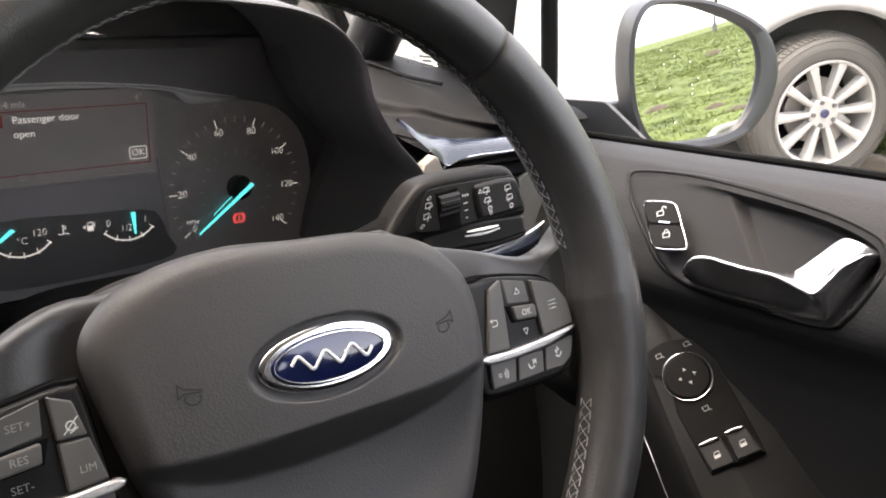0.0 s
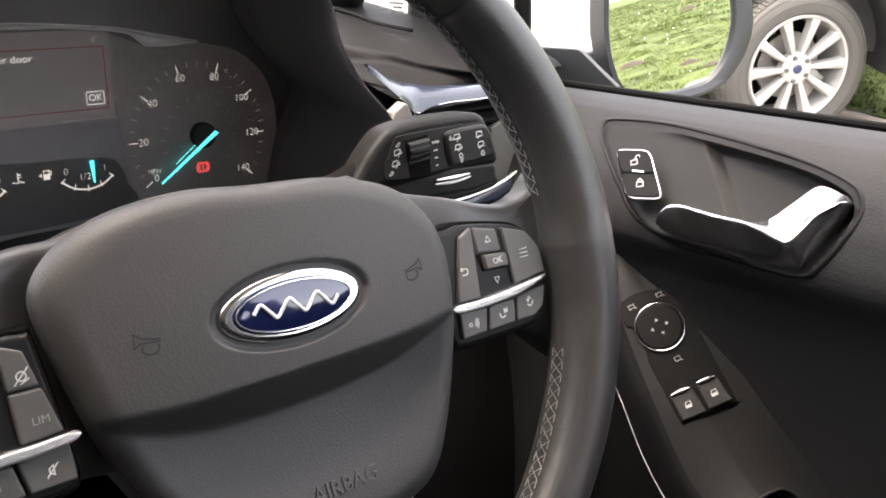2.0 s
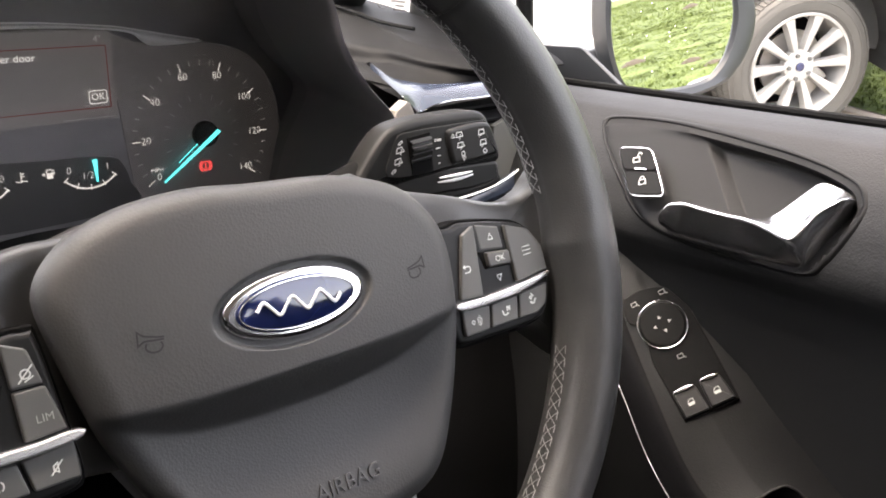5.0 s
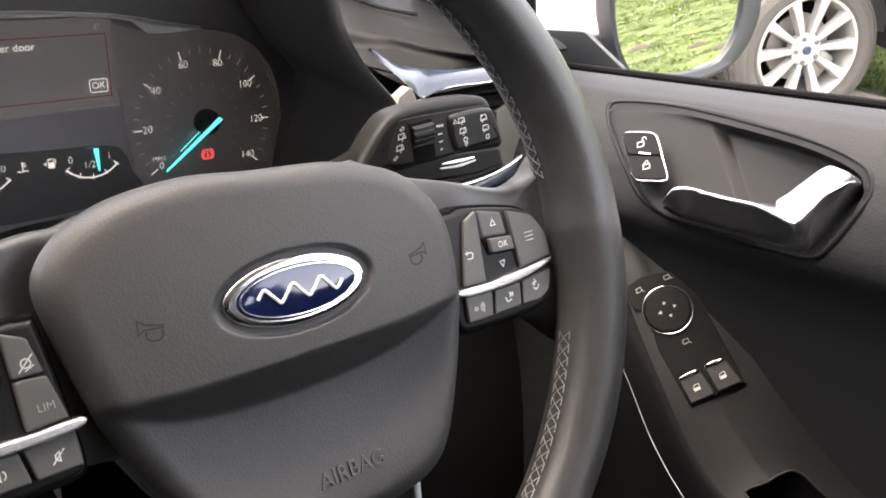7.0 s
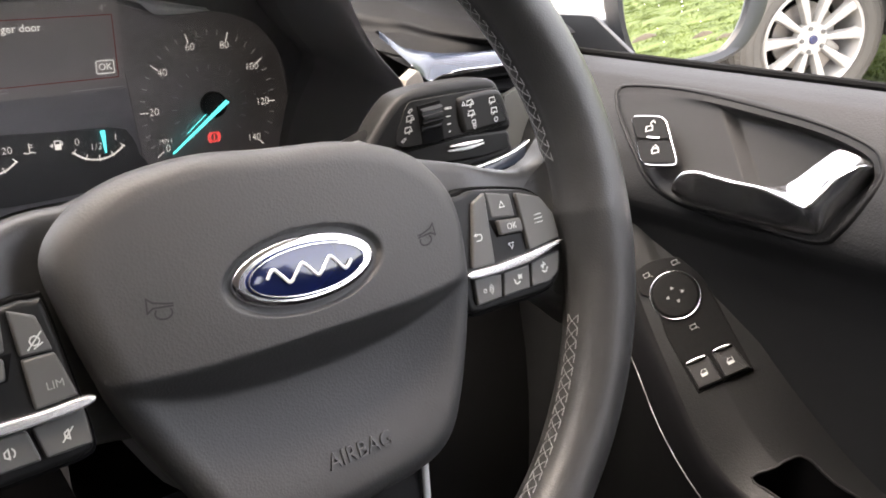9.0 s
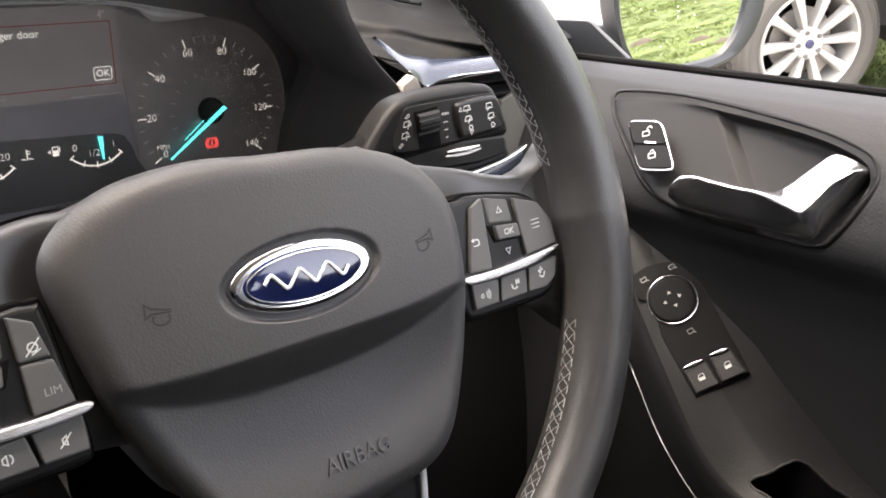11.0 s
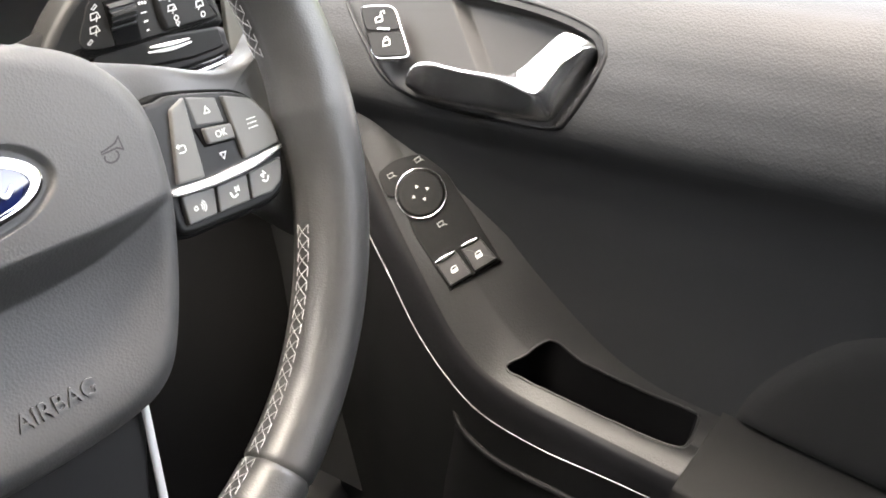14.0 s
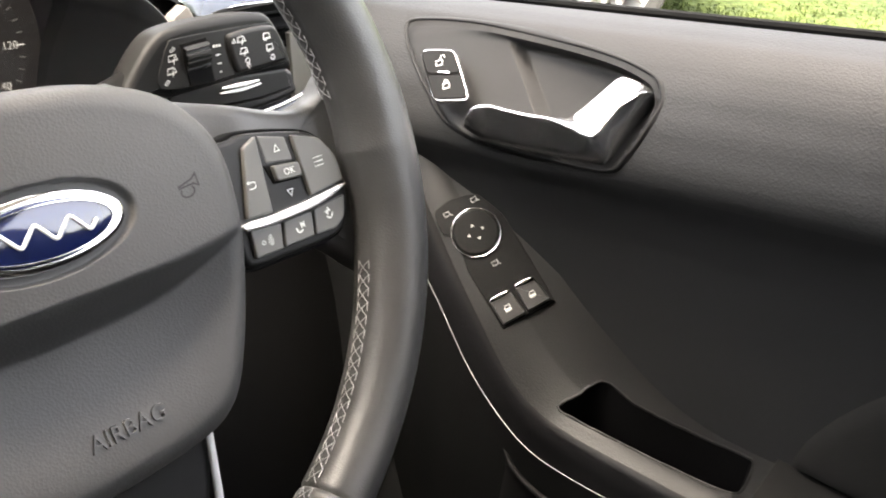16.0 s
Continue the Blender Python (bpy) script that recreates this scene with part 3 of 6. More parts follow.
def wing_mirror():
    """Housing bowl with a real mirror set in it, and the foot that carries it."""
    m = frame_of(MIRROR_AT, MIRROR_RIGHT, MIRROR_UP)
    t = thing("wing_mirror", "dark grey door mirror with rounded housing reflecting a grass bank", "mirror", m)
    inner = smooth_loop([(x, y, 0) for x, y in ((-0.0905, 0.015), (-0.0905, 0.042), (-0.085, 0.060), (-0.074, 0.0715), (-0.055, 0.0755), (-0.0241, 0.0745), (0.0116, 0.0672), (0.049, 0.0560), (0.0690, 0.0430), (0.0800, 0.022), (0.0829, -0.0016), (0.0775, -0.03), (0.066, -0.0495), (0.0495, -0.0625), (0.0109, -0.0705), (-0.0334, -0.0725), (-0.0560, -0.0700), (-0.0690, -0.0600), (-0.0796, -0.0386), (-0.0872, -0.0118))], 120)
    outer = smooth_loop([(x, y, 0) for x, y in ((-0.1040, 0.015), (-0.1035, 0.046), (-0.0970, 0.068), (-0.0832, 0.0815), (-0.0600, 0.0870), (-0.0084, 0.0870), (0.0320, 0.0800), (0.0700, 0.0680), (0.0960, 0.0540), (0.1130, 0.0330), (0.1215, 0.0050), (0.1180, -0.0230), (0.1050, -0.0480), (0.0830, -0.0690), (0.0401, -0.0835), (-0.0052, -0.0865), (-0.0454, -0.0830), (-0.0690, -0.0740), (-0.0860, -0.0520), (-0.0990, -0.0180))], 120)
    inner = [Vector((p.x * (1.09 if p.x > 0 else 1.0), p.y * 1.03, 0)) for p in inner]
    c = Vector((0.005, 0.0, 0))
    rings = [(inner, 1.0, -0.006), (inner, 1.015, 0.000), (inner, 1.035, 0.003), (outer, 0.94, 0.0060), (outer, 0.985, 0.0040), (outer, 1.005, -0.02), (outer, 0.98, -0.035), (outer, 0.90, -0.055), (outer, 0.70, -0.07), (outer, 0.25, -0.078)]

    def shape(u, v):
        lp, k, z = rings[int(round(v * 9))]
        p = lp[int(round(u * 120)) % 120]
        return (c.x + (p.x - c.x) * k + 0.35 * max(0, -z - 0.01), c.y + (p.y - c.y) * k, z)
    part("housing", sheet(shape, 120, 9, close_u=True, flip=True), MIRROR_PLASTIC, t)
    part("mirror_glass", plate([(p.x * 1.01, p.y * 1.01) for p in inner[::2]], 0.003, 0.0003, 100), MIRROR_GLASS, t, "reflecting mirror glass with dried drops", smooth=False).location.z = -0.002
    rng = random.Random(11)
    for _ in range(18):
        x, y, r = rng.uniform(-0.06, 0.06), rng.uniform(-0.06, 0.03), rng.uniform(0.0004, 0.0009)
        drop = part("drop", plate([(r * math.cos(k * math.pi / 4), r * 1.2 * math.sin(k * math.pi / 4)) for k in range(8)], 0.0004, 0.0002, 8, False), WHITE_MARK, t)
        drop.location = (x, y, -0.0016)
    part("foot", tube([(-0.06, -0.060, -0.05), (-0.13, -0.066, -0.045), (-0.22, -0.062, -0.035), (-0.30, -0.055, -0.02)], lambda q: lerp(0.030, 0.036, q), 14, squash=0.75), MIRROR_PLASTIC, t, "mirror foot")

wing_mirror()


def sill_z(y):
    """Height of the door's window ledge; it climbs towards the rear."""
    return 0.938 + (0.457 - y) * 0.13


def rounded_poly(points, r, n=4):
    out = []
    k = len(points)
    for i in range(k):
        p, a, b = Vector(points[i]), Vector(points[i - 1]), Vector(points[(i + 1) % k])
        s = min(r, (a - p).length * 0.45, (b - p).length * 0.45)
        p0, p1 = p + (a - p).normalized() * s, p + (b - p).normalized() * s
        out += [tuple((1 - t) ** 2 * p0 + 2 * t * (1 - t) * p + t * t * p1) for t in (j / n for j in range(n + 1))]
    return out


SAIL = [(0.60, 0.950), (0.5215, 0.9550), (0.4696, 0.9634), (0.4228, 0.9416), (0.40, 0.90), (0.60, 0.90)]


def frame_bars():
    t = thing("window_frame", "black door window frame with quarter light bar", "window frame", kind="structure")
    part("divider", tube([(0.575, 0.5290, 0.92), (0.575, 0.5330, 0.955), (0.575, 0.5474, 1.036), (0.570, 0.552, 1.08), (0.51, 0.49, 1.32)], 0.0075, 8), SEAL, t)
    part("seal", tube([(0.560, y, sill_z(y) + 0.0002) for y in (0.52, 0.4, 0.3, 0.2, 0.1, -0.1, -0.45)], 0.003, 8), SEAL, t)
    part("sail_panel", plate(rounded_poly(SAIL, 0.005), 0.004, 0.001, 35, False), MIRROR_PLASTIC, t).matrix_local = Matrix(((0, 0, -1, 0.575), (1, 0, 0, 0), (0, 1, 0, 0), (0, 0, 0, 1)))


frame_bars()


def windscreen():
    g = part("window_2", sheet(lambda u, v: (lerp(-0.86, 0.52, u) * (1 - 0.12 * v), lerp(1.02, 0.34, v) - 0.10 * (2 * u - 1) ** 2 * (1 - v), lerp(0.95, 1.40, v)), 16, 10), WINDOW_GLASS)
    g.visible_shadow = False
    tagged(g, "clear windscreen above the dashboard", "window", kind="structure")
    m = frame_of((0.5290, 0.6640, 0.9640), (0.70, -0.70, 0.0), (0.15, 0.25, 1.0))
    st = thing("glass_marking", "faint grey maker's print in the windscreen corner, seen reversed", "glass print", m)
    for x0, x1, y in ((-0.001, 0.013, 0.0052), (0.003, 0.012, 0.0014), (0.002, 0.014, -0.0026)):
        part("printed_bar", plate([(x0, y - 0.0010), (x1, y - 0.0010), (x1, y + 0.0010), (x0, y + 0.0010)], 0.0003, 0.0001, 4, False), PRINT, st)
    part("printed_oval", stroke([arc(-0.008, 0.0010, 0.0048, 0, 360, 20, 0.0036), [(-0.011, -0.001), (-0.005, 0.003)]], 0.0007), PRINT, st, smooth=False)


PRINT = material("faded_print", (0.10, 0.10, 0.10), 0.7)


# ---- steering wheel: u to the right, v up along its face, n towards the driver ----
WHEEL_M = frame_of((0.1755, 0.268, 0.918), (1, 0, 0), (0, 0.4067, 0.9135))
RIM_R, TUBE_R = 0.1757, 0.0164


def rim_point(angle, around, grow=0.0):
    """A point on the rim's skin: angle along it from three o'clock, around its section from the outer side towards the driver."""
    a, b = radians(angle), radians(around)
    r = RIM_R + (TUBE_R + grow) * math.cos(b)
    return Vector((r * math.cos(a), r * math.sin(a), (TUBE_R * 1.08 + grow) * math.sin(b)))


def ease(x):
    x = min(1, max(0, x))
    return x * x * (3 - 2 * x)


def hub_n(u, v):
    """Height of the airbag cover: a soft dome, a crescent-shaped step under the badge, a shallow seat round the badge."""
    n = 0.008 - 0.55 * u * u - 0.3 * v * v
    taper = max(0, 1 - (abs(u) / 0.084) ** 2.4)
    wide = 0.0012 + 0.0160 * taper
    top = -0.0168 + 0.6 * max(0, abs(u) - 0.045) ** 1.6
    s = (top - v) / wide
    fall = 0.5 * ease((s + 0.06) / 1.10) + 0.5 * min(1, max(0, s))
    back = ease((top - wide - v) / 0.055)
    n -= 0.0150 * taper * fall * (1 - 0.72 * back)
    d = math.hypot((u - 0.0006) / 0.0345, (v - 0.0082) / 0.0159)
    return n - 0.0020 * ease((1.07 - d) / 0.10)


def key(parent, points, z, label="", mat=None, depth=0.006, bevel=0.0009):
    ob = part("key", plate(points, depth, bevel, 28, False), mat or GREY_SWITCH, parent, label, smooth=False)
    ob.location.z = z
    return ob


def rounded(points, r=0.0015, n=4):
    """A polygon with its corners cut round."""
    out = []
    k = len(points)
    for i in range(k):
        p, a, b = Vector(points[i]), Vector(points[i - 1]), Vector(points[(i + 1) % k])
        d0, d1 = (a - p), (b - p)
        s = min(r, d0.length * 0.45, d1.length * 0.45)
        p0, p1 = p + d0.normalized() * s, p + d1.normalized() * s
        for j in range(n + 1):
            t = j / n
            q = (1 - t) ** 2 * p0 + 2 * t * (1 - t) * p + t * t * p1
            out.append((q.x, q.y))
    return out


def mark(parent, bm, x, y, z, material=None, turn=0, name="symbol"):
    ob = part(name, bm, material or WHITE_MARK, parent, smooth=False)
    ob.matrix_local = pose(x, y, z, 0, 0, turn)
    return ob


def stroke(paths, w=0.0006):
    """Flat lines in the plane z = 0, one ribbon for each path."""
    bm = bmesh.new()
    for path in paths:
        p = [Vector((x, y, 0)) for x, y in path]
        closed = len(p) > 3 and (p[0] - p[-1]).length < 1e-6
        if closed:
            p.pop()
        k, rows = len(p), []
        for i in range(k):
            before = p[i - 1] if closed or i else p[i] - (p[1] - p[0])
            after = p[(i + 1) % k] if closed or i < k - 1 else p[i] + (p[i] - p[i - 1])
            a, b = (p[i] - before).normalized(), (after - p[i]).normalized()
            t = (a + b).normalized() if (a + b).length > 0.2 else a
            s = Vector((-t.y, t.x, 0)) * w / 2 / max(0.5, abs(t.dot(a)))
            cap = Vector() if closed or 0 < i < k - 1 else t * w / 2 * (-1 if i == 0 else 1)
            rows.append((bm.verts.new(p[i] + cap + s), bm.verts.new(p[i] + cap - s)))
        for i in range(k if closed else k - 1):
            (a, b), (c, d) = rows[i], rows[(i + 1) % k]
            bm.faces.new((a, b, d, c))
    bmesh.ops.recalc_face_normals(bm, faces=bm.faces)
    return bm


def arc(cx, cy, r, a0, a1, n=14, ry=None):
    return [(cx + r * math.cos(radians(lerp(a0, a1, i / n))), cy + (ry or r) * math.sin(radians(lerp(a0, a1, i / n)))) for i in range(n + 1)]


def triangle(s=0.0016, down=False):
    k = -1 if down else 1
    return stroke([[(-s, -s * 0.8 * k), (s, -s * 0.8 * k), (0, s * k), (-s, -s * 0.8 * k)]], 0.0004)


PACK_FACE = material("satin_pod_black", (0.0095, 0.0095, 0.0095), 0.45, spec=0.22)


RIGHT_KEYS = {
    "back": [(0.1018, 0.0156), (0.1099, 0.0193), (0.1086, -0.0150), (0.0944, -0.0142)],
    "up": [(0.1117, 0.0190), (0.1270, 0.0155), (0.1283, 0.0042), (0.1129, 0.0060)],
    "ok": [(0.1143, 0.0046), (0.1293, 0.0032), (0.1298, -0.0036), (0.1151, -0.0026)],
    "down": [(0.1147, -0.0036), (0.1300, -0.0046), (0.1305, -0.0130), (0.1143, -0.0140)],
    "list": [(0.1296, 0.0155), (0.1452, 0.0108), (0.1528, 0.0005), (0.1540, -0.0118), (0.1322, -0.0136)],
    "voice": [(0.0938, -0.0192), (0.1112, -0.0205), (0.1090, -0.0318), (0.0935, -0.0318)],
    "call": [(0.1126, -0.0206), (0.1301, -0.0205), (0.1282, -0.0318), (0.1104, -0.0318)],
    "end": [(0.1316, -0.0203), (0.1525, -0.0184), (0.1490, -0.0285), (0.1420, -0.0322), (0.1295, -0.0318)],
}
POD = [(0.0880, 0.0165), (0.0985, 0.0203), (0.1062, 0.0212), (0.1285, 0.0176), (0.1440, 0.0130), (0.1548, 0.0015), (0.1568, -0.0140), (0.1532, -0.0290), (0.1468, -0.0348), (0.1350, -0.0366), (0.1120, -0.0364), (0.0935, -0.0356), (0.0888, -0.0310), (0.0882, -0.0150)]


def phone(paths_extra=()):
    return stroke([arc(0, 0, 0.0017, 200, 320, 6), [(-0.0018, 0.0006), (-0.0012, -0.0004)], [(0.0018, -0.0012), (0.0008, -0.0014)], *paths_extra], 0.0007)


def switch_pad(wheel, side):
    """The pod of keys on one arm; side +1 is the right one. The left one carries speed-control keys."""
    f = lambda pts: [(side * x, y) for x, y in pts]
    lip = POD if side > 0 else [(0.0975, 0.0185), (0.1010, 0.0203)] + POD[2:11] + [(0.0960, -0.0356), (0.0925, -0.0310), (0.0935, -0.0150)]
    at = Vector((-0.0026 if side > 0 else 0.0052, 0.0005, -0.0055))
    pod = part("switch_pod", plate(f(lip), 0.020, 0.0022, 90), PACK_FACE, wheel, "black pod of rubber keys")
    pod.location = at
    seat = part("pod_seat", plate([(side * (0.123 + (x - 0.123) * 1.045), -0.008 + (y + 0.008) * 1.06) for x, y in lip], 0.012, 0.001, 90), VOID, wheel, "dark joint round the key pod")
    seat.location = at + Vector((0, 0, -0.0032))
    keys = dict(RIGHT_KEYS)
    if side < 0:
        keys["back"] = [(0.1018, 0.0156), (0.1099, 0.0193), (0.1093, 0.0032), (0.0988, 0.0028)]
        keys["limit"] = [(0.0985, 0.0020), (0.1092, 0.0024), (0.1086, -0.0150), (0.0944, -0.0142)]
    for nm, pts in keys.items():
        z = {"ok": 0.0030, "up": 0.0004, "down": -0.0002}.get(nm, 0.0022)
        key(pod, rounded(f(pts), 0.0012), z, depth=0.005, mat=SATIN_BLACK if nm == "down" else GREY_SWITCH)
    part("gap", plate(f([(0.1112, 0.0055), (0.1290, 0.0040), (0.1306, -0.0046), (0.1142, -0.0034)]), 0.002, 0.0003, 4, False), VOID, pod).location.z = 0.0006
    strip = part("chrome_strip", plate(f([(0.0912, -0.0154), (0.1100, -0.0158), (0.1340, -0.0146), (0.1532, -0.0130), (0.1528, -0.0146), (0.1340, -0.0188), (0.1100, -0.0198), (0.0918, -0.0188)]), 0.004, 0.0010, 60), STRIP_CHROME, pod, "polished chrome strip")
    strip.location.z = 0.0036
    z = 0.0025
    if side > 0:
        mark(pod, stroke([[(-0.0014, 0.0016), (0.001, 0.0016), (0.0018, 0.0010), (0.0018, -0.0006), (0.001, -0.0012), (-0.0016, -0.0012)], [(-0.0014, 0.0023), (-0.0024, 0.0016), (-0.0014, 0.0009)]], 0.0005), 0.1010, -0.0010, z)
        mark(pod, triangle(), 0.1200, 0.0115, z - 0.0014)
        mark(pod, triangle(down=True), 0.1222, -0.0092, z - 0.0020)
        mark(pod, writing("OK", 0.0044), 0.1222, 0.0004, z + 0.0008)
        mark(pod, stroke([[(-0.0012, q), (0.0026, q)] for q in (-0.002, 0, 0.002)] + [[(-0.0026, q), (-0.0021, q)] for q in (-0.002, 0, 0.002)], 0.0004), 0.1412, 0.0005, z)
        mark(pod, stroke([arc(-0.0022, 0, 0.0009, 0, 340, 8), arc(0, 0, 0.0011, -60, 60, 5), arc(0, 0, 0.0021, -55, 55, 5), arc(0, 0, 0.0031, -50, 50, 5)], 0.0004), 0.1010, -0.0260, z)
        mark(pod, phone([[(0.0014, 0.0022), (0.0014, 0.0004), (0.0028, 0.0014), (0.0014, 0.0022)], [(0.0032, 0.0022), (0.0032, 0.0004)]]), 0.1200, -0.0260, z)
        mark(pod, phone([[(-0.0004, 0.0026), (-0.0004, 0.0010), (0.0012, 0.0018), (-0.0004, 0.0026)], [(0.0018, 0.0028), (0.0018, 0.0009)]]), 0.1395, -0.0248, z, turn=40)
    else:
        for text, x, y, dz in (("SET+", -0.1200, 0.0115, -0.0014), ("RES", -0.1222, 0.0004, 0.0008), ("SET-", -0.1222, -0.0092, -0.0020), ("LIM", -0.1010, -0.0085, 0.0)):
            mark(pod, writing(text, 0.0040), x, y, z + dz, DIM_MARK)
        mark(pod, stroke([arc(0, 0, 0.0016, 0, 340, 8), [(-0.0025, -0.0025), (0.0025, 0.0025)], [(-0.0005, -0.0025), (0.0022, -0.0012)]], 0.0005), -0.1040, 0.0075, z)
        mark(pod, stroke([[(-0.001, -0.0008), (-0.001, 0.0008), (0.0004, 0.0016), (0.0004, -0.0016), (-0.001, -0.0008)], arc(0.0004, 0, 0.0018, -50, 50, 5)], 0.0005), -0.1200, -0.0260, z)
        mark(pod, stroke([[(-0.001, -0.0008), (-0.001, 0.0008), (0.0004, 0.0016), (0.0004, -0.0016), (-0.001, -0.0008)], [(-0.002, -0.002), (0.002, 0.002)]], 0.0005), -0.1010, -0.0260, z)
    return pod


def horn_symbol():
    """A bugle: a flared tube with a loop under it."""
    return stroke([[(-0.0050, 0.0016), (-0.0020, 0.0018), (0.0022, 0.0026), (0.0040, 0.0040), (0.0040, -0.0002), (0.0022, 0.0010), (-0.0050, 0.0010)], [(-0.0052, 0.0024), (-0.0052, 0.0004)], arc(-0.0008, -0.0008, 0.0026, 150, 390, 12, 0.0018)], 0.00055)


def swell(a, around):
    """How much the rim's padding grows where the arms meet it."""
    arm = max(0, 1 - abs((a + 180) % 360 - 180) / 22) ** 2 + max(0, 1 - abs(a % 360 - 180) / 22) ** 2
    return 0.0016 * max(0, math.cos(radians((a - 90) * 2)) * -1) + 0.004 * arm * max(0, -math.cos(radians(around)))


def stitch_run(a0, a1, around, step=2.35):
    """Crossed stitching along the rim from one angle to another."""
    n = int(abs(a1 - a0) / step)
    wide = 11.0
    threads = []
    for i in range(n):
        a, b = lerp(a0, a1, i / n), lerp(a0, a1, (i + 1) / n)
        for p, q in (((a, around - wide), (b, around + wide)), ((a, around + wide), (b, around - wide))):
            threads.append(tube([rim_point(lerp(p[0], q[0], t), lerp(p[1], q[1], t), swell(a, around) + 0.0002 + 0.0004 * math.sin(math.pi * t)) for t in (0, 0.33, 0.67, 1)], 0.00020, 5))
        for s in (-1, 1):
            threads.append(tube([rim_point(lerp(a, b, t), around + s * wide, swell(a, around) + 0.0004) for t in (0.0, 0.3, 0.6)], 0.00024, 5))
    return joined(*threads)


SEAM = 181
ARM_LEATHER = material("smooth_arm_plastic", (0.046, 0.046, 0.0455), 0.42, grain=1, grain_size=0.0010, bump=0.15, vary=0.1)


SPOKE_CHROME = material("satin_spoke_trim", (0.86, 0.86, 0.86), 0.32, metal=0.35, vary=0.03)
STRIP_CHROME = material("bright_strip_chrome", (0.84, 0.84, 0.84), 0.22, metal=0.75, vary=0.03)
SILVER_RIBBON = material("silver_print", (0.72, 0.72, 0.72), 0.35, metal=0.2, vary=0.03)
AIRBAG_SKIN = material("glossier_letters", (0.045, 0.044, 0.042), 0.35)


def steering_wheel():
    w = thing("steering_wheel", "black leather steering wheel with pale cross stitching and chrome strips", "steering wheel", WHEEL_M)

    def skin(u, v):
        a = 360 * u
        around = 360 * v
        groove = 0.0
        for joint in (47.5, 132.5, -58.5 + 360, 238.5):
            d = (a - joint) * math.pi / 180 * RIM_R
            groove -= 0.0014 * math.exp(-(d / 0.0012) ** 2)
        d = (around - SEAM) / 360 * 2 * math.pi * TUBE_R
        groove -= 0.0008 * math.exp(-(d / 0.0007) ** 2)
        fat = swell(a, around)
        return rim_point(a, around, groove + fat)
    part("rim", sheet(skin, 720, 60, close_u=True, close_v=True), LEATHER, w, "black leather-wrapped rim")
    for a0, a1, turn in ((10, 47, 13), (48.2, 90, 12), (90, 131.8, 0), (133, 168, 0), (-19, -58, 3), (-59, -121, 3), (-122, -164, 3)):
        part("stitching", stitch_run(a0, a1, SEAM + turn), THREAD, w, "pale grey crossed stitching")

    half = [(0.030, 0.0580), (0.055, 0.0558), (0.072, 0.0505), (0.083, 0.0430), (0.0895, 0.0345), (0.0910, 0.0260), (0.0885, 0.0120), (0.0848, -0.0040), (0.0800, -0.0210), (0.0740, -0.0355), (0.0675, -0.0490), (0.0600, -0.0630), (0.0525, -0.0780), (0.0440, -0.0880), (0.0330, -0.0935), (0.0160, -0.0955)]
    near = [(0.030, 0.0555), (0.052, 0.0508), (0.068, 0.0440), (0.0785, 0.0350), (0.0855, 0.0250), (0.0888, 0.0130), (0.0890, 0.0000), (0.0880, -0.0120), (0.0855, -0.0260), (0.0800, -0.0470), (0.0728, -0.0660), (0.0640, -0.0825), (0.0535, -0.0908), (0.0380, -0.0945), (0.0180, -0.0957)]
    out = smooth_loop([(-0.003, 0.0574, 0)] + [(x, y, 0) for x, y in near] + [(0, -0.0960, 0)] + [(-x, y + 0.0015 * ease(y / 0.04), 0) for x, y in half[::-1]], 280)
    rings, core = 110, Vector((0, -0.012, 0))

    def cover(u, v):
        p = out[int(round(u * 280)) % 280]
        row = int(round(v * (rings + 3)))
        skirt = max(0, row - rings)
        q = core.lerp(p, min(row, rings) / rings - 0.06 * skirt)
        e = max(0, (min(row, rings) / rings - 0.86) / 0.14)
        return (q.x, q.y, hub_n(q.x, q.y) - 0.0115 * (1 - math.sqrt(max(0, 1 - e ** 2.2))) - 0.012 * skirt)
    part("hub_cover", sheet(cover, 280, rings + 3, close_u=True, flip=True), HUB_SKIN, w, "soft black airbag cover")
    part("back_shell", rot(plate([(p.x * 0.93, p.y * 0.93) for p in out[::8]], 0.05, 0.01, 60), Matrix.Translation((0, 0, -0.026))), HARD_BLACK, w)
    for side in (1, -1):
        top = [(0.050, 0.050), (0.075, 0.0445), (0.090, 0.0405), (0.105, 0.0362), (0.119, 0.0318), (0.132, 0.0280)] if side > 0 else [(0.050, 0.045), (0.075, 0.0500), (0.090, 0.0495), (0.1025, 0.0458), (0.114, 0.0405), (0.130, 0.0345)]
        arm = top + [(0.146, 0.0262 if side > 0 else 0.0305), (0.156, 0.0300 if side > 0 else 0.038), (0.164, 0.040), (0.176, 0.042), (0.1785, 0.0), (0.178, -0.055), (0.168, -0.066), (0.158, -0.058), (0.150, -0.0475), (0.140, -0.0405), (0.118, -0.0390), (0.085, -0.0380), (0.050, -0.034)]
        limb = plate([(side * x, y) for x, y in arm], 0.016, 0.006, 90, crown=0.001)
        bmesh.ops.subdivide_edges(limb, edges=[e for e in limb.edges if e.calc_length() > 0.012], cuts=3, use_grid_fill=True)
        for v in limb.verts:
            v.co.z -= 0.0135 * ease((0.172 - abs(v.co.x)) / 0.026) + 0.006 * ease((0.115 - abs(v.co.x)) / 0.03)
        part("arm", limb, ARM_LEATHER, w, "smooth black wheel arm")
        switch_pad(w, side)
        spoke = [(side * 0.0495, -0.085), (side * 0.0474, -0.110), (side * 0.0452, -0.135), (side * 0.0424, -0.168)]
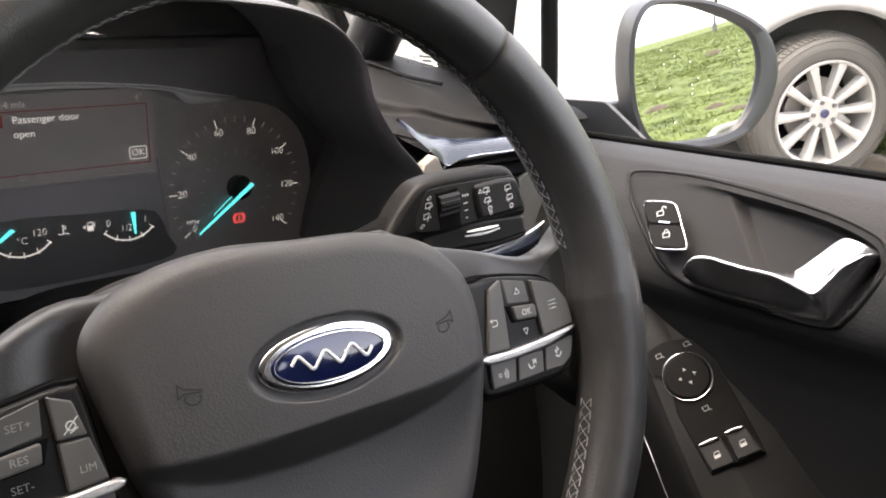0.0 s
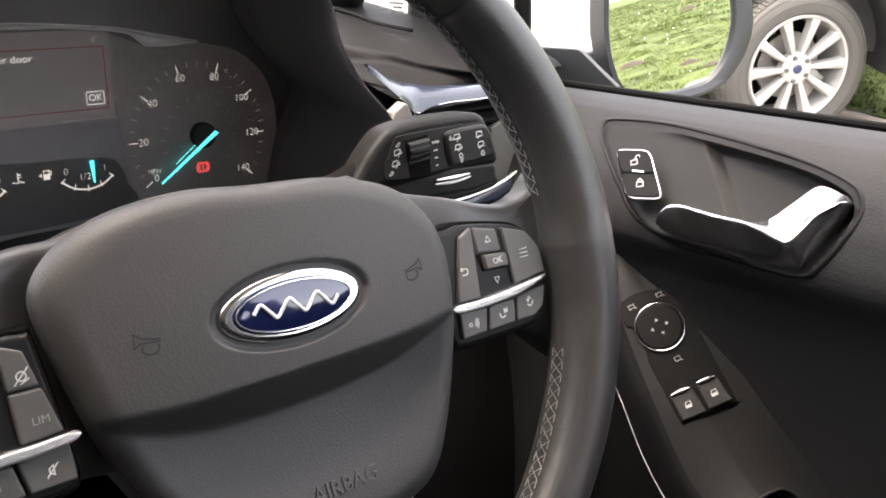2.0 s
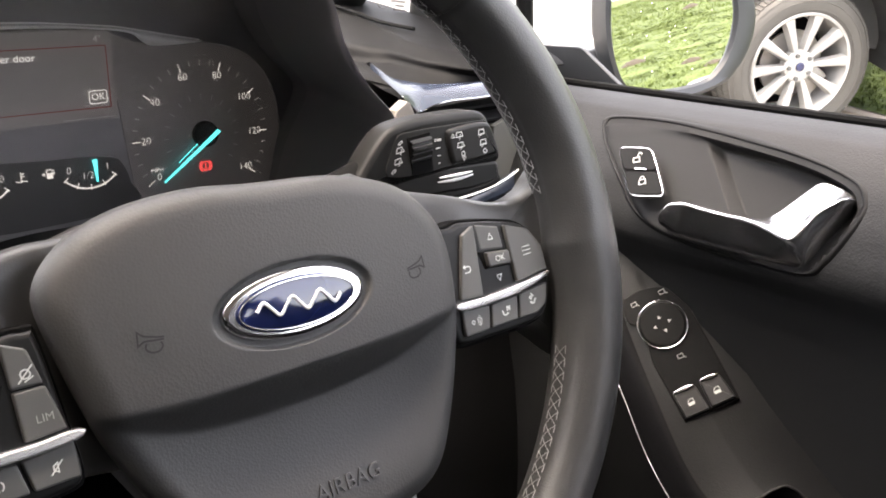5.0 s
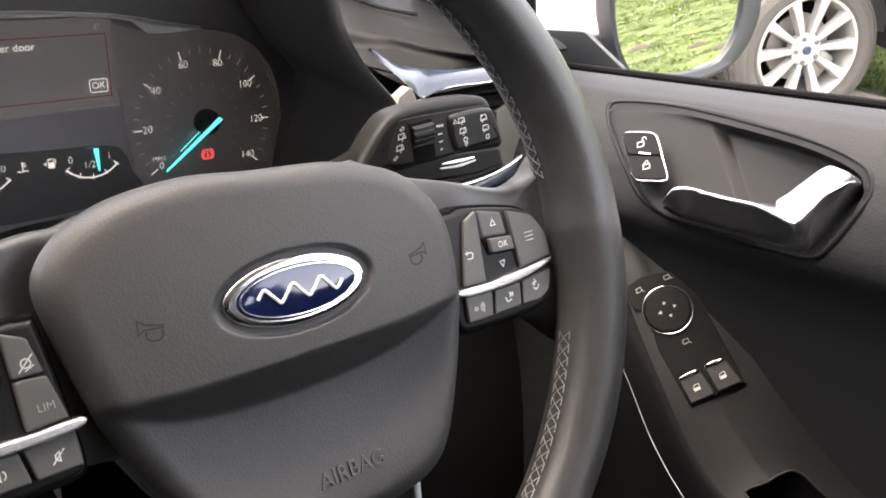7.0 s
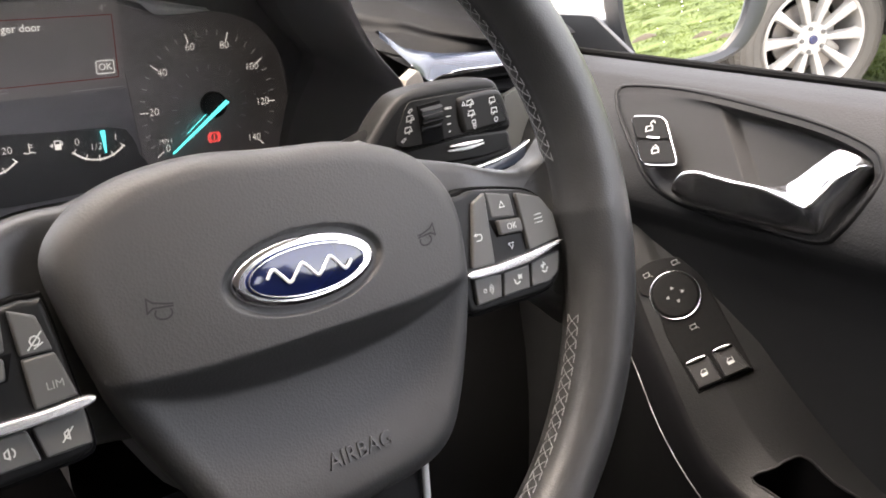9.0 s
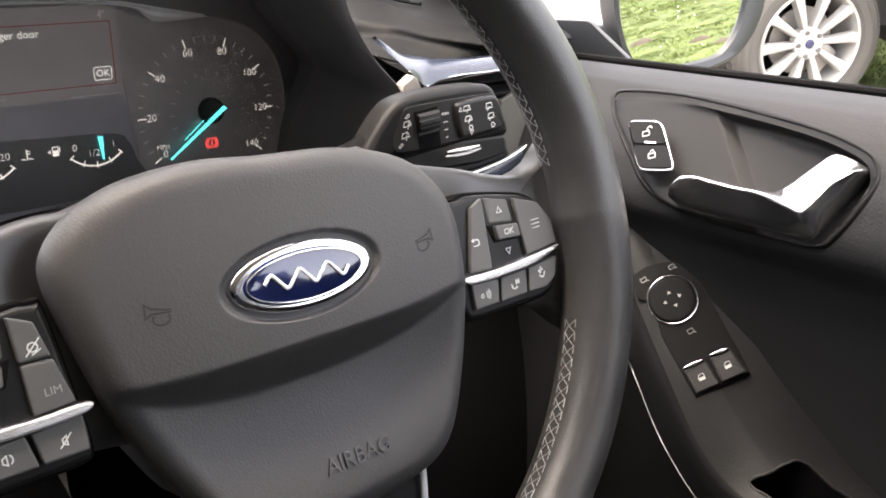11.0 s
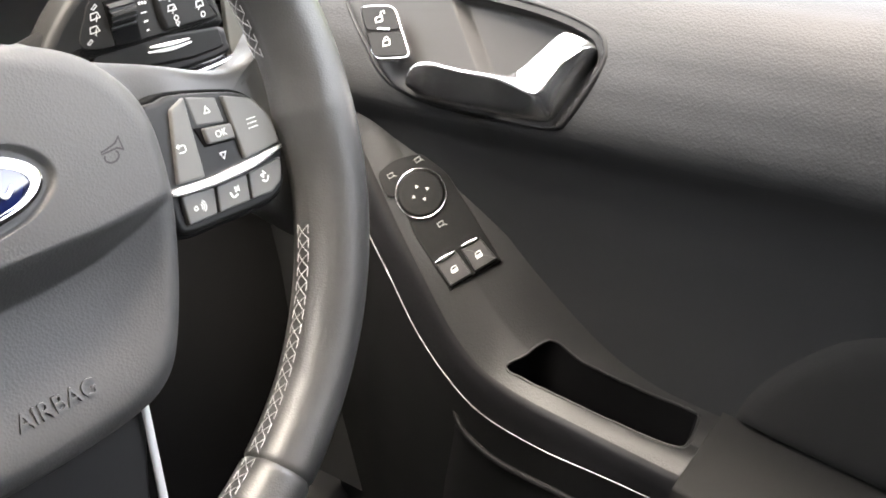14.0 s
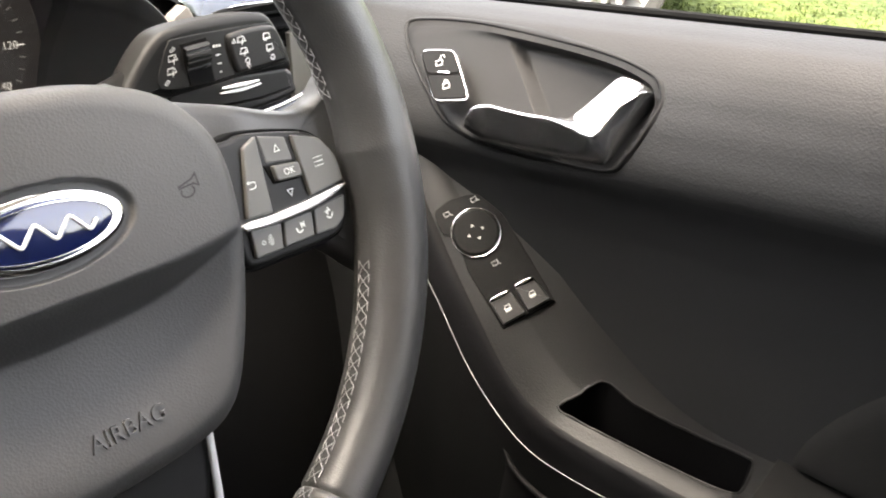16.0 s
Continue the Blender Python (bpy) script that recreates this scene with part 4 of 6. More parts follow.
        strip = smooth_loop([(x, y, -0.010 - 0.10 * (abs(y) - 0.085)) for x, y in spoke], 24, False)
        part("lower_spoke_trim", tube(strip, lambda q: 0.0017 + 0.0006 * q, 12, squash=0.6), SPOKE_CHROME, w, "bright chrome trim of the lower spoke")
    part("lower_spoke", rot(plate([(-0.046, -0.080), (0.046, -0.080), (0.040, -0.135), (0.036, -0.172), (-0.036, -0.172), (-0.040, -0.135)], 0.014, 0.004, 60), Matrix.Translation((0, 0, -0.014))), HARD_BLACK, w)

    ell = lambda a, b: [(a * math.cos(2 * math.pi * i / 48), b * math.sin(2 * math.pi * i / 48)) for i in range(48)]
    badge = new("badge")
    badge.parent = w
    badge.matrix_local = pose(0.0006, 0.0082, 0.0076, 0, 0, -1.2)
    badge["label"] = "oval blue enamel badge with chrome surround"
    part("surround", plate(ell(0.0324, 0.0138), 0.006, 0.0026, 96, crown=0.0), CHROME, badge, "polished chrome oval")
    part("enamel", rot(plate(ell(0.0272, 0.0104), 0.002, 0.0004, 96, crown=0.0012), Matrix.Translation((0, 0, 0.0006))), BADGE_BLUE, badge)
    part("line", joined(tube([(x, y, 0.0010) for x, y in ell(0.0260, 0.0093)], 0.00032, 6, closed=True)), CHROME, badge)
    wave = [(-0.0190 + 0.038 * k / 12, (0.0030 if k % 4 == 1 else -0.0030 if k % 4 == 3 else 0)) for k in range(13)]
    ribbon = smooth_loop([(x, y, 0.0019) for x, y in wave], 150, False)
    part("ribbon", tube(ribbon, 0.00075, 8, squash=0.6, up=(0, 0, 1)), SILVER_RIBBON, badge, "plain flowing silver ribbon")
    for u, flipped in ((0.0615, False), (-0.0590, True)):
        bm = rot(horn_symbol(), Matrix.Scale(1.2, 4))
        if flipped:
            rot(bm, Matrix.Diagonal((-1, 1, 1, 1)))
        # flat strokes, their sunken look is put in by dark colour
        mark(w, bm, u, 0.0076, hub_n(u, 0.0076) + 0.0003, DEBOSS_SHADE, -6 if flipped else 6, "horn_symbol")
    bm = writing("AIRBAG", 0.0092, depth=0.0005)
    for v in bm.verts:
        v.co.x *= 1.0
        v.co.z += hub_n(0.0116 + v.co.x, -0.0715 + v.co.y) - hub_n(0.0116, -0.0715)
    mark(w, bm, 0.0116, -0.0715, hub_n(0.0116, -0.0715) + 0.0003, AIRBAG_SKIN, 0, "raised_lettering")["label"] = "raised letters AIRBAG"


steering_wheel()


# ---- dashboard, binnacle, vent and instruments ----
MID = 0.1755


def dashboard():
    d = thing("dashboard", "black soft-touch dashboard with deep instrument binnacle and glossy side vent", "dashboard")
    prof = smooth_loop([(0, 0.500, 0.62), (0, 0.478, 0.74), (0, 0.474, 0.84), (0, 0.474, 0.90), (0, 0.476, 0.932), (0, 0.480, 0.941), (0, 0.492, 0.9440), (0, 0.500, 0.9445), (0, 0.505, 0.9465), (0, 0.508, 0.9525), (0, 0.515, 0.9560), (0, 0.56, 0.9575), (0, 0.580, 0.9555), (0, 0.592, 0.9585), (0, 0.70, 0.957), (0, 0.92, 0.945)], 80, False)
    for x0, x1, sink in ((0.338, 0.548, 0.022), (-0.92, 0.012, 0)):
        part("pad", sheet(lambda u, v, x0=x0, x1=x1, sink=sink: (lerp(x0, x1, u), prof[int(round(v * 79))].y, prof[int(round(v * 79))].z - sink), 8, 79, flip=True), DASH_SKIN, d, "soft black dash pad")
    # outer end of the pad: folds that run forward from the vent to the screen
    folds = [smooth_loop(c, 40, False) for c in (
        ((0.360, 0.640, 0.930), (0.385, 0.560, 0.935), (0.400, 0.535, 0.937), (0.425, 0.502, 0.934), (0.475, 0.480, 0.935), (0.548, 0.476, 0.936)),
        ((0.400, 0.640, 0.936), (0.4265, 0.5654, 0.9405), (0.4388, 0.5467, 0.9430), (0.4480, 0.5094, 0.9445), (0.480, 0.4760, 0.945), (0.548, 0.474, 0.946)),
        ((0.402, 0.660, 0.951), (0.4274, 0.5877, 0.951), (0.4424, 0.5573, 0.951), (0.4485, 0.5153, 0.951), (0.476, 0.4700, 0.951), (0.548, 0.462, 0.953)),
        ((0.430, 0.720, 0.958), (0.4572, 0.6454, 0.958), (0.4634, 0.5963, 0.958), (0.4596, 0.5369, 0.958), (0.490, 0.490, 0.958), (0.548, 0.48, 0.959)),
        ((0.470, 0.760, 0.960), (0.4799, 0.6975, 0.9600), (0.4802, 0.6479, 0.9600), (0.4770, 0.5978, 0.9600), (0.505, 0.540, 0.960), (0.548, 0.53, 0.960)),
        ((0.548, 0.800, 0.959), (0.548, 0.75, 0.9590), (0.548, 0.70, 0.9590), (0.548, 0.65, 0.9590), (0.548, 0.60, 0.959), (0.549, 0.57, 0.959)))]

    def fold_point(u, v):
        i, q = int(round(u * 39)), v * 5
        k = min(4, int(q))
        pts = [folds[min(5, max(0, k + o))][i] for o in (-1, 0, 1, 2)]
        t = q - k
        a, b, c, e = pts
        return b.lerp(c, t) + 0.5 * t * (1 - t) * ((1 - t) * (c - a - 2 * (c - b)) + t * (2 * (c - b) - (e - b))) * 0.6
    part("outer_pad", sheet(fold_point, 39, 50), DASH_SKIN, d, "folded soft outer end of the dash pad")
    # knee panel and fill carry the footwell's shade in their colour
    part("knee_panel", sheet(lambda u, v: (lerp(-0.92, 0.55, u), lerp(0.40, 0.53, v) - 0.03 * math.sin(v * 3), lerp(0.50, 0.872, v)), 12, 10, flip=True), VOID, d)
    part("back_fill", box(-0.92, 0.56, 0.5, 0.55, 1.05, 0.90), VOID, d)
    run = [folds[4][i] + Vector((-0.002, 0, 0.0026)) for i in range(4, 28)]
    part("defrost_strip", tube(run, 0.0017, 6), SEAL, d, "thin black strip of the side defroster")
    for i in (5, 12):
        part("defrost_post", tube([run[i] - Vector((0.001, 0, 0.006)), run[i]], 0.0009, 6), END_GREY, d)
    # binnacle hood: one skin from the dial face out over the lip and back to the screen
    half = [(0.0, 1.0505), (0.0325, 1.050), (0.0715, 1.0455), (0.0965, 1.0365), (0.1165, 1.018), (0.1270, 0.992), (0.1455, 0.966), (0.1655, 0.946), (0.1690, 0.934), (0.155, 0.905), (0.145, 0.868)]
    loop = smooth_loop([(-x, z, 0) for x, z in half[::-1]] + [(x, z, 0) for x, z in half[1:]], 140, False)
    rings = [(0.531, 0.955, 0), (0.50, 0.965, 0), (0.46, 0.975, 0), (0.430, 0.978, 0), (0.4215, 0.981, 0), (0.4175, 0.988, 0), (0.4165, 0.996, 0), (0.419, 1.004, 0), (0.426, 1.008, 0), (0.46, 1.014, 0), (0.54, 1.02, -0.006), (0.64, 1.02, -0.02), (0.80, 1.0, -0.07)]

    def hood(u, v):
        p = loop[int(round(u * 139))]
        y, k, dz = rings[int(round(v * 12))]
        return (MID + p.x * k, y, 0.93 + (p.y - 0.93) * k + dz * max(0, (p.y - 0.93) / 0.12))
    # the inner skin is paler than the top: veiling glare put into its colour
    part("binnacle_hood", sheet(lambda u, v: hood(u, v * 6 / 12), 139, 6), HOOD_GLARE, d, "matt black instrument hood, paled in colour for veiling glare")
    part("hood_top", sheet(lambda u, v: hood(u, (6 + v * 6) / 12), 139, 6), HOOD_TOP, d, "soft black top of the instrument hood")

    # vent at the outer end: gloss surround, chrome edge, slats
    vent_m = frame_of((0.445, 0.461, 0.905), (1, 0, 0), (0, 0.08, 1))
    vent = new("side_vent")
    vent.parent = d
    vent.matrix_local = vent_m
    vent["label"] = "gloss black air vent with chrome edge"
    outer = smooth_loop([(x, y, 0) for x, y in ((-0.062, 0.038), (-0.030, 0.0385), (0.015, 0.0390), (0.060, 0.043), (0.072, 0.020), (0.069, -0.010), (0.055, -0.032), (0.025, -0.0445), (-0.012, -0.046), (-0.040, -0.030), (-0.058, 0.005))], 90)
    inner = smooth_loop([(x, y, 0) for x, y in ((-0.048, 0.026), (-0.020, 0.0285), (0.015, 0.0300), (0.050, 0.032), (0.060, 0.014), (0.057, -0.008), (0.046, -0.022), (0.022, -0.033), (-0.008, -0.034), (-0.030, -0.021), (-0.044, 0.005))], 90)
    part("surround", sheet(lambda u, v: (lambda a, b, k: (lerp(a.x, b.x, k), lerp(a.y, b.y, k), 0.006 * math.sin(math.pi * min(1, 0.15 + v * 0.8)) - (0.02 if v > 0.99 else 0)))(outer[int(round(u * 90)) % 90], inner[int(round(u * 90)) % 90], v), 90, 10, close_u=True), GLOSS_BLACK, vent)
    part("chrome_edge", tube([(p.x, p.y, 0.0035) for p in inner], 0.0013, 6, closed=True), CHROME, vent, "thin chrome edge")
    part("vent_well", plate([(p.x, p.y) for p in inner[::3]], 0.002, 0.0002, 60), VOID, vent).location.z = -0.018
    for i in range(5):
        y = 0.022 - i * 0.011
        part("slat", rot(box(-0.034, -0.001, -0.012, 0.046, 0.001, 0.0, 0.0004), pose(0, y, 0, 20)), HARD_BLACK, vent)
    hi = smooth_loop([(0.3540, 0.466, 0.9660), (0.3733, 0.468, 0.9560), (0.3961, 0.468, 0.9500), (0.4146, 0.468, 0.9470), (0.4556, 0.468, 0.9450), (0.5200, 0.468, 0.9460)], 60, False)
    lo = smooth_loop([(0.3535, 0.460, 0.9640), (0.3580, 0.452, 0.9590), (0.3730, 0.450, 0.9470), (0.3890, 0.450, 0.9345), (0.4010, 0.450, 0.9370), (0.4183, 0.450, 0.9390), (0.447, 0.450, 0.9388), (0.5200, 0.452, 0.9390)], 60, False)
    back = vent_m.inverted()

    def sweep(u, v):
        i = int(round(u * 59))
        q = hi[i].lerp(lo[i], v) + Vector((0, -0.002, 0.003)) * math.sin(math.pi * v)
        return back @ q
    part("sweep_trim", sheet(sweep, 59, 10, flip=True), SWEEP_GLOSS, vent, "blue-black glossy sweep of trim")
    part("sweep_edge", tube([back @ (p + Vector((0, -0.0006, 0))) for p in lo[10:40]], 0.0005, 6), CHROME, vent)
    tab = [back @ Vector(p) for p in ((0.3597, 0.44, 0.9270), (0.3624, 0.44, 0.9397), (0.3714, 0.44, 0.9453), (0.3742, 0.44, 0.9440), (0.3796, 0.44, 0.9342), (0.3788, 0.44, 0.9270))]
    part("tab", plate([(p.x, p.y) for p in tab], 0.008, 0.0012, 6, False), TAB_BEIGE, vent, "pale beige tab beside the vent").location.z = tab[0].z
    low_hi = smooth_loop([(0.400, 0.446, 0.8650), (0.4232, 0.445, 0.8661), (0.4433, 0.445, 0.8671), (0.4637, 0.445, 0.8705), (0.4813, 0.445, 0.8761), (0.4944, 0.445, 0.8844), (0.503, 0.446, 0.896)], 40, False)
    low_lo = smooth_loop([(0.400, 0.440, 0.8550), (0.4200, 0.440, 0.8560), (0.4387, 0.440, 0.8565), (0.4599, 0.440, 0.8560), (0.4782, 0.440, 0.8580), (0.4950, 0.441, 0.8640), (0.508, 0.443, 0.876)], 40, False)
    part("lower_sweep", sheet(lambda u, v: back @ (low_hi[int(round(u * 39))].lerp(low_lo[int(round(u * 39))], v) + Vector((0, -0.003, 0)) * math.sin(math.pi * v)), 39, 8, flip=True), SWEEP_GLOSS, vent, "blue-black glossy lower sweep")
    part("lower_edge", tube([back @ (p + Vector((0, -0.0035, 0.0004))) for p in low_hi], 0.0008, 6), SPOKE_CHROME, vent)
    olive = [back @ Vector(p) for p in ((0.466, 0.452, 0.914), (0.482, 0.452, 0.920), (0.507, 0.452, 0.884), (0.500, 0.452, 0.868), (0.470, 0.452, 0.866))]
    part("end_panel", plate([(p.x, p.y) for p in olive], 0.004, 0.001, 5, False), END_GREY, vent, "grey satin end panel").location.z = olive[0].z
    # near-black sheet put in for the shade between hood and vent
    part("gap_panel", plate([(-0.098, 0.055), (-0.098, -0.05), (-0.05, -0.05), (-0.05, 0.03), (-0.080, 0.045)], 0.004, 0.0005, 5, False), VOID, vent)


STALK_BLACK = material("stalk_black", (0.007, 0.007, 0.007), 0.5, spec=0.16, bump=0.15, grain_size=0.0005)
END_GREY = material("grey_end_panel", (0.10, 0.10, 0.09), 0.5)
TAB_BEIGE = material("beige_tab", (0.17, 0.155, 0.135), 0.5)
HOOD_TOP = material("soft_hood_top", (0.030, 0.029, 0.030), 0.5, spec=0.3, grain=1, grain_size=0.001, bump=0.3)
# black plastic painted grey to stand for veiling glare
HOOD_GLARE = material("matt_hood_glare_pale", (0.230, 0.220, 0.232), 0.62, grain=1, grain_size=0.0009, bump=0.3)
SWEEP_GLOSS = material("blue_black_gloss", (0.016, 0.021, 0.032), 0.2, vary=0.02, coat=0.35)
dashboard()


CL_M = frame_of((0.2690, 0.525, 0.9115), (1, 0, 0), (0, 0.10, 1))


def bar(x0, y0, x1, y1):
    bm = bmesh.new()
    bm.faces.new([bm.verts.new(p) for p in ((x0, y0, 0), (x1, y0, 0), (x1, y1, 0), (x0, y1, 0))])
    return bm


def instruments():
    c = thing("instrument_cluster", "dark instrument cluster with lit cyan needles and message screen", "instruments", CL_M)
    # the face shares the hood's grey, so it carries the same painted glare
    part("face", plate([(-0.262, -0.052), (0.078, -0.052), (0.078, 0.040), (0.052, 0.085), (0.02, 0.102), (-0.207, 0.102), (-0.24, 0.085), (-0.262, 0.040)], 0.01, 0.002, 8, False), HOOD_GLARE, c)
    disc = lambda cx, cy, r, n=48: [(cx + r * math.cos(2 * math.pi * i / n), cy + r * math.sin(2 * math.pi * i / n)) for i in range(n)]
    part("dial", plate([(-0.060, 0.066), (-0.040, 0.063), (0.0, 0.061), (0.030, 0.053), (0.049, 0.034), (0.056, 0.006), (0.052, -0.03), (0.040, -0.05), (-0.046, -0.05), (-0.052, -0.02), (-0.056, 0.02)], 0.003, 0.0006, 90), GAUGE, c, "black speed dial greyed for lens haze").location.z = 0.0006
    # speedometer, in miles an hour
    cx, cy, r = -0.0025, 0.0, 0.0475
    for i in range(29):
        mph = i * 5
        a = 215 - i * 9.03
        major = mph % 20 == 0
        k, s = math.cos(radians(a)), math.sin(radians(a)) * 1.04
        r0 = r - (0.0050 if major else 0.0030)
        mark(c, stroke([[(cx + r0 * k, cy + r0 * s), (cx + r * k, cy + r * s)]], 0.0006), 0, 0, 0.0010, DIAL_MARK if major else MINOR_MARK, name="tick")
        if major:
            rr = 0.0386
            mark(c, writing(str(mph), 0.0068, thin=0.018), cx + rr * k, cy + rr * s * 1.02, 0.0010, DIAL_MARK, name="numeral")
        if mph % 10 == 0:
            q0, q1 = 0.0235, 0.0265
            mark(c, stroke([[(cx + q0 * k, cy + q0 * s), (cx + q1 * k, cy + q1 * s)]], 0.0007), 0, 0, 0.0010, FAINT, name="inner_tick")
    mark(c, writing("MPH", 0.0044, thin=0.018), -0.0354, -0.0188, 0.0010, DIAL_MARK, name="lettering")
    part("needle_boss", plate(disc(-0.001, 0.0012, 0.0086), 0.006, 0.0016, 48), HARD_BLACK, c).location.z = 0.0055
    needle = bmesh.new()
    needle.faces.new([needle.verts.new(p) for p in ((0.0060, 0.0044, 0), (-0.0337, -0.0255, 0), (-0.0330, -0.0268, 0), (0.0086, 0.0024, 0))])
    part("needle", needle, CYAN, c, "lit cyan speed needle").location.z = 0.0062
    mark(c, stroke([[(-0.0050, -0.0020), (-0.0215, -0.0150)]], 0.0006), 0, 0, 0.0040, CYAN, name="needle_edge")
    lamp = new("brake_lamp")
    lamp.parent = c
    lamp.matrix_local = Matrix.Translation((-0.0017, -0.0206, 0.0012))
    part("ring", stroke([arc(0, 0, 0.0030, 0, 360, 20), arc(0, 0, 0.0042, 130, 230, 8), arc(0, 0, 0.0042, -50, 50, 8), [(0, 0.0014), (0, -0.0004)], [(0, -0.0013), (0, -0.0016)]], 0.0009), RED_LAMP, lamp, "lit red brake warning", smooth=False)
    # message screen
    part("screen", plate([(-0.170, 0.018), (-0.057, 0.018), (-0.057, 0.072), (-0.170, 0.072)], 0.002, 0.0004, 4, False), SCREEN, c, "lit message screen greyed for lens haze").location.z = 0.0012
    mark(c, stroke([[(-0.158, 0.0622), (-0.0612, 0.0622), (-0.0612, 0.0255), (-0.158, 0.0255), (-0.158, 0.0622)]], 0.0006), 0, 0, 0.0016, RED_LINE, name="red_frame")
    t = lambda s, size, x, y, al="LEFT", m=SCREEN_TEXT: mark(c, writing(s, size, al), x, y, 0.0016, m, name="screen_text")
    t("Passenger door", 0.0060, -0.1395, 0.0572)
    t("open", 0.0060, -0.1397, 0.0490)
    t("4\u00b0", 0.0056, -0.0657, 0.0660, "CENTER", DIM_TEXT)
    t("0.4 mls", 0.0056, -0.1475, 0.0660, "LEFT", DIM_TEXT)
    t("OK", 0.0056, -0.0685, 0.0320, "CENTER")
    okp = rounded([(-0.0738, 0.0358), (-0.0632, 0.0358), (-0.0632, 0.0282), (-0.0738, 0.0282)], 0.0012, 3)
    mark(c, stroke([okp + okp[:1]], 0.0005), 0, 0, 0.0016, SCREEN_TEXT, name="key_outline")
    part("warning_icon", bar(-0.1575, 0.0535, -0.1445, 0.0605), RED_LINE, c, smooth=False).location.z = 0.0016
    for x in (-0.137, -0.1267):
        mark(c, stroke([arc(x, 0.0235, 0.0018, 20, 160, 8), [(x - 0.0022, 0.0225), (x + 0.0022, 0.0225)]], 0.0006), 0, 0, 0.0016, FAINT, name="telltale")
    mark(c, stroke([[(-0.090, 0.0195), (-0.059, 0.0195)]], 0.0005), 0, 0, 0.0016, FAINT, name="telltale")
    # fuel and temperature gauges
    part("lower_panel", plate([(-0.166, -0.040), (-0.056, -0.040), (-0.054, -0.022), (-0.057, -0.012), (-0.065, -0.0055), (-0.100, -0.003), (-0.166, -0.003)], 0.002, 0.0004, 50), LOWER_FACE, c).location.z = 0.0014
    for mid, labels in ((-0.0785, (("0", -0.0909, -0.0107), ("1/2", -0.0799, -0.0152), ("1", -0.0675, -0.0110))), (-0.1415, (("120", -0.1318, -0.0100), ("\u00b0C", -0.1417, -0.0139)))):
        mark(c, stroke([arc(mid, -0.0020, 0.0212, 224, 316, 16)], 0.0010), 0, 0, 0.0020, DIAL_MARK, name="gauge_arc")
        for a in (224, 247, 270, 293, 316):
            k, s = math.cos(radians(a)), math.sin(radians(a))
            mark(c, stroke([[(mid + 0.0190 * k, -0.002 + 0.0190 * s), (mid + 0.0222 * k, -0.002 + 0.0222 * s)]], 0.0006), 0, 0, 0.0020, DIAL_MARK, name="tick")
        for s, x, y in labels:
            mark(c, writing(s, 0.0060, thin=0.018), x, y, 0.0020, DIAL_MARK, name="numeral")
    part("fuel_needle", plate([(-0.0768, -0.0055), (-0.0738, -0.0055), (-0.0742, -0.0195), (-0.0752, -0.0195)], 0.0006, 0.0001, 4, False), CYAN, c, "lit cyan fuel needle").location.z = 0.0032
    part("temperature_needle", plate([(-0.1475, -0.0052), (-0.1450, -0.0066), (-0.1550, -0.0135), (-0.1560, -0.0120)], 0.0006, 0.0001, 4, False), CYAN, c, "lit cyan temperature needle").location.z = 0.0032
    pump = [(-0.0016, -0.0026), (0.0016, -0.0026), (0.0016, 0.0026), (-0.0016, 0.0026)]
    mark(c, joined(bar(-0.0016, -0.0026, 0.0016, 0.0006), stroke([pump + pump[:1], [(0.0016, 0.0004), (0.0026, -0.0002), (0.0026, 0.002)], [(-0.0030, 0.0008), (-0.0042, 0), (-0.0030, -0.0008), (-0.0030, 0.0008)]], 0.0005)), -0.1021, -0.0108, 0.0020, DIAL_MARK, name="fuel_symbol")
    mark(c, stroke([[(0, 0.0030), (0, -0.0016)], [(0, 0.0022), (0.0016, 0.0022)], [(0, 0.0008), (0.0016, 0.0008)], [(-0.003, -0.002), (-0.001, -0.0026), (0.001, -0.002), (0.003, -0.0026)]], 0.0006), -0.1182, -0.0107, 0.0020, DIAL_MARK, name="temperature_symbol")
    # chrome brow over the screen; white colour and an edge line stand for its reflections
    top = smooth_loop([(-0.255, 0.060, 0), (-0.20, 0.0712, 0), (-0.1431, 0.0764, 0), (-0.125, 0.0769, 0), (-0.0998, 0.0763, 0), (-0.0591, 0.0729, 0), (-0.0447, 0.0707, 0), (-0.0221, 0.0662, 0), (-0.0004, 0.0620, 0)], 80, False)
    low = smooth_loop([(-0.255, 0.057, 0), (-0.20, 0.0685, 0), (-0.1434, 0.0737, 0), (-0.125, 0.0741, 0), (-0.0801, 0.0728, 0), (-0.0485, 0.0692, 0), (-0.0396, 0.0632, 0), (-0.0341, 0.0606, 0), (-0.0186, 0.0603, 0), (-0.0004, 0.0614, 0)], 80, False)
    part("chrome_brow", sheet(lambda u, v: top[int(round(u * 79))].lerp(low[int(round(u * 79))], v) + Vector((0, 0, 0.0005 + 0.0055 * min(1, v * 3) ** 0.7 - 0.004 * max(0, v - 0.6))), 79, 10, flip=True), BROW_REFLECTION, c, "chrome brow over the screen, its reflection painted white")
    part("brow_edge", tube([p + Vector((0, 0.0002, 0.0012)) for p in top], 0.00055, 6), BROW_REFLECTION, c, "painted highlight along the upper edge of the brow")
    cover = part("lens", sheet(lambda u, v: (lerp(-0.26, 0.085, u), lerp(-0.056, 0.098, v), 0.010 + 0.028 * v - 0.010 * (2 * u - 1) ** 2), 30, 12), LENS, c, "clear lens with faint reflections")
    cover.visible_shadow = False
    return c


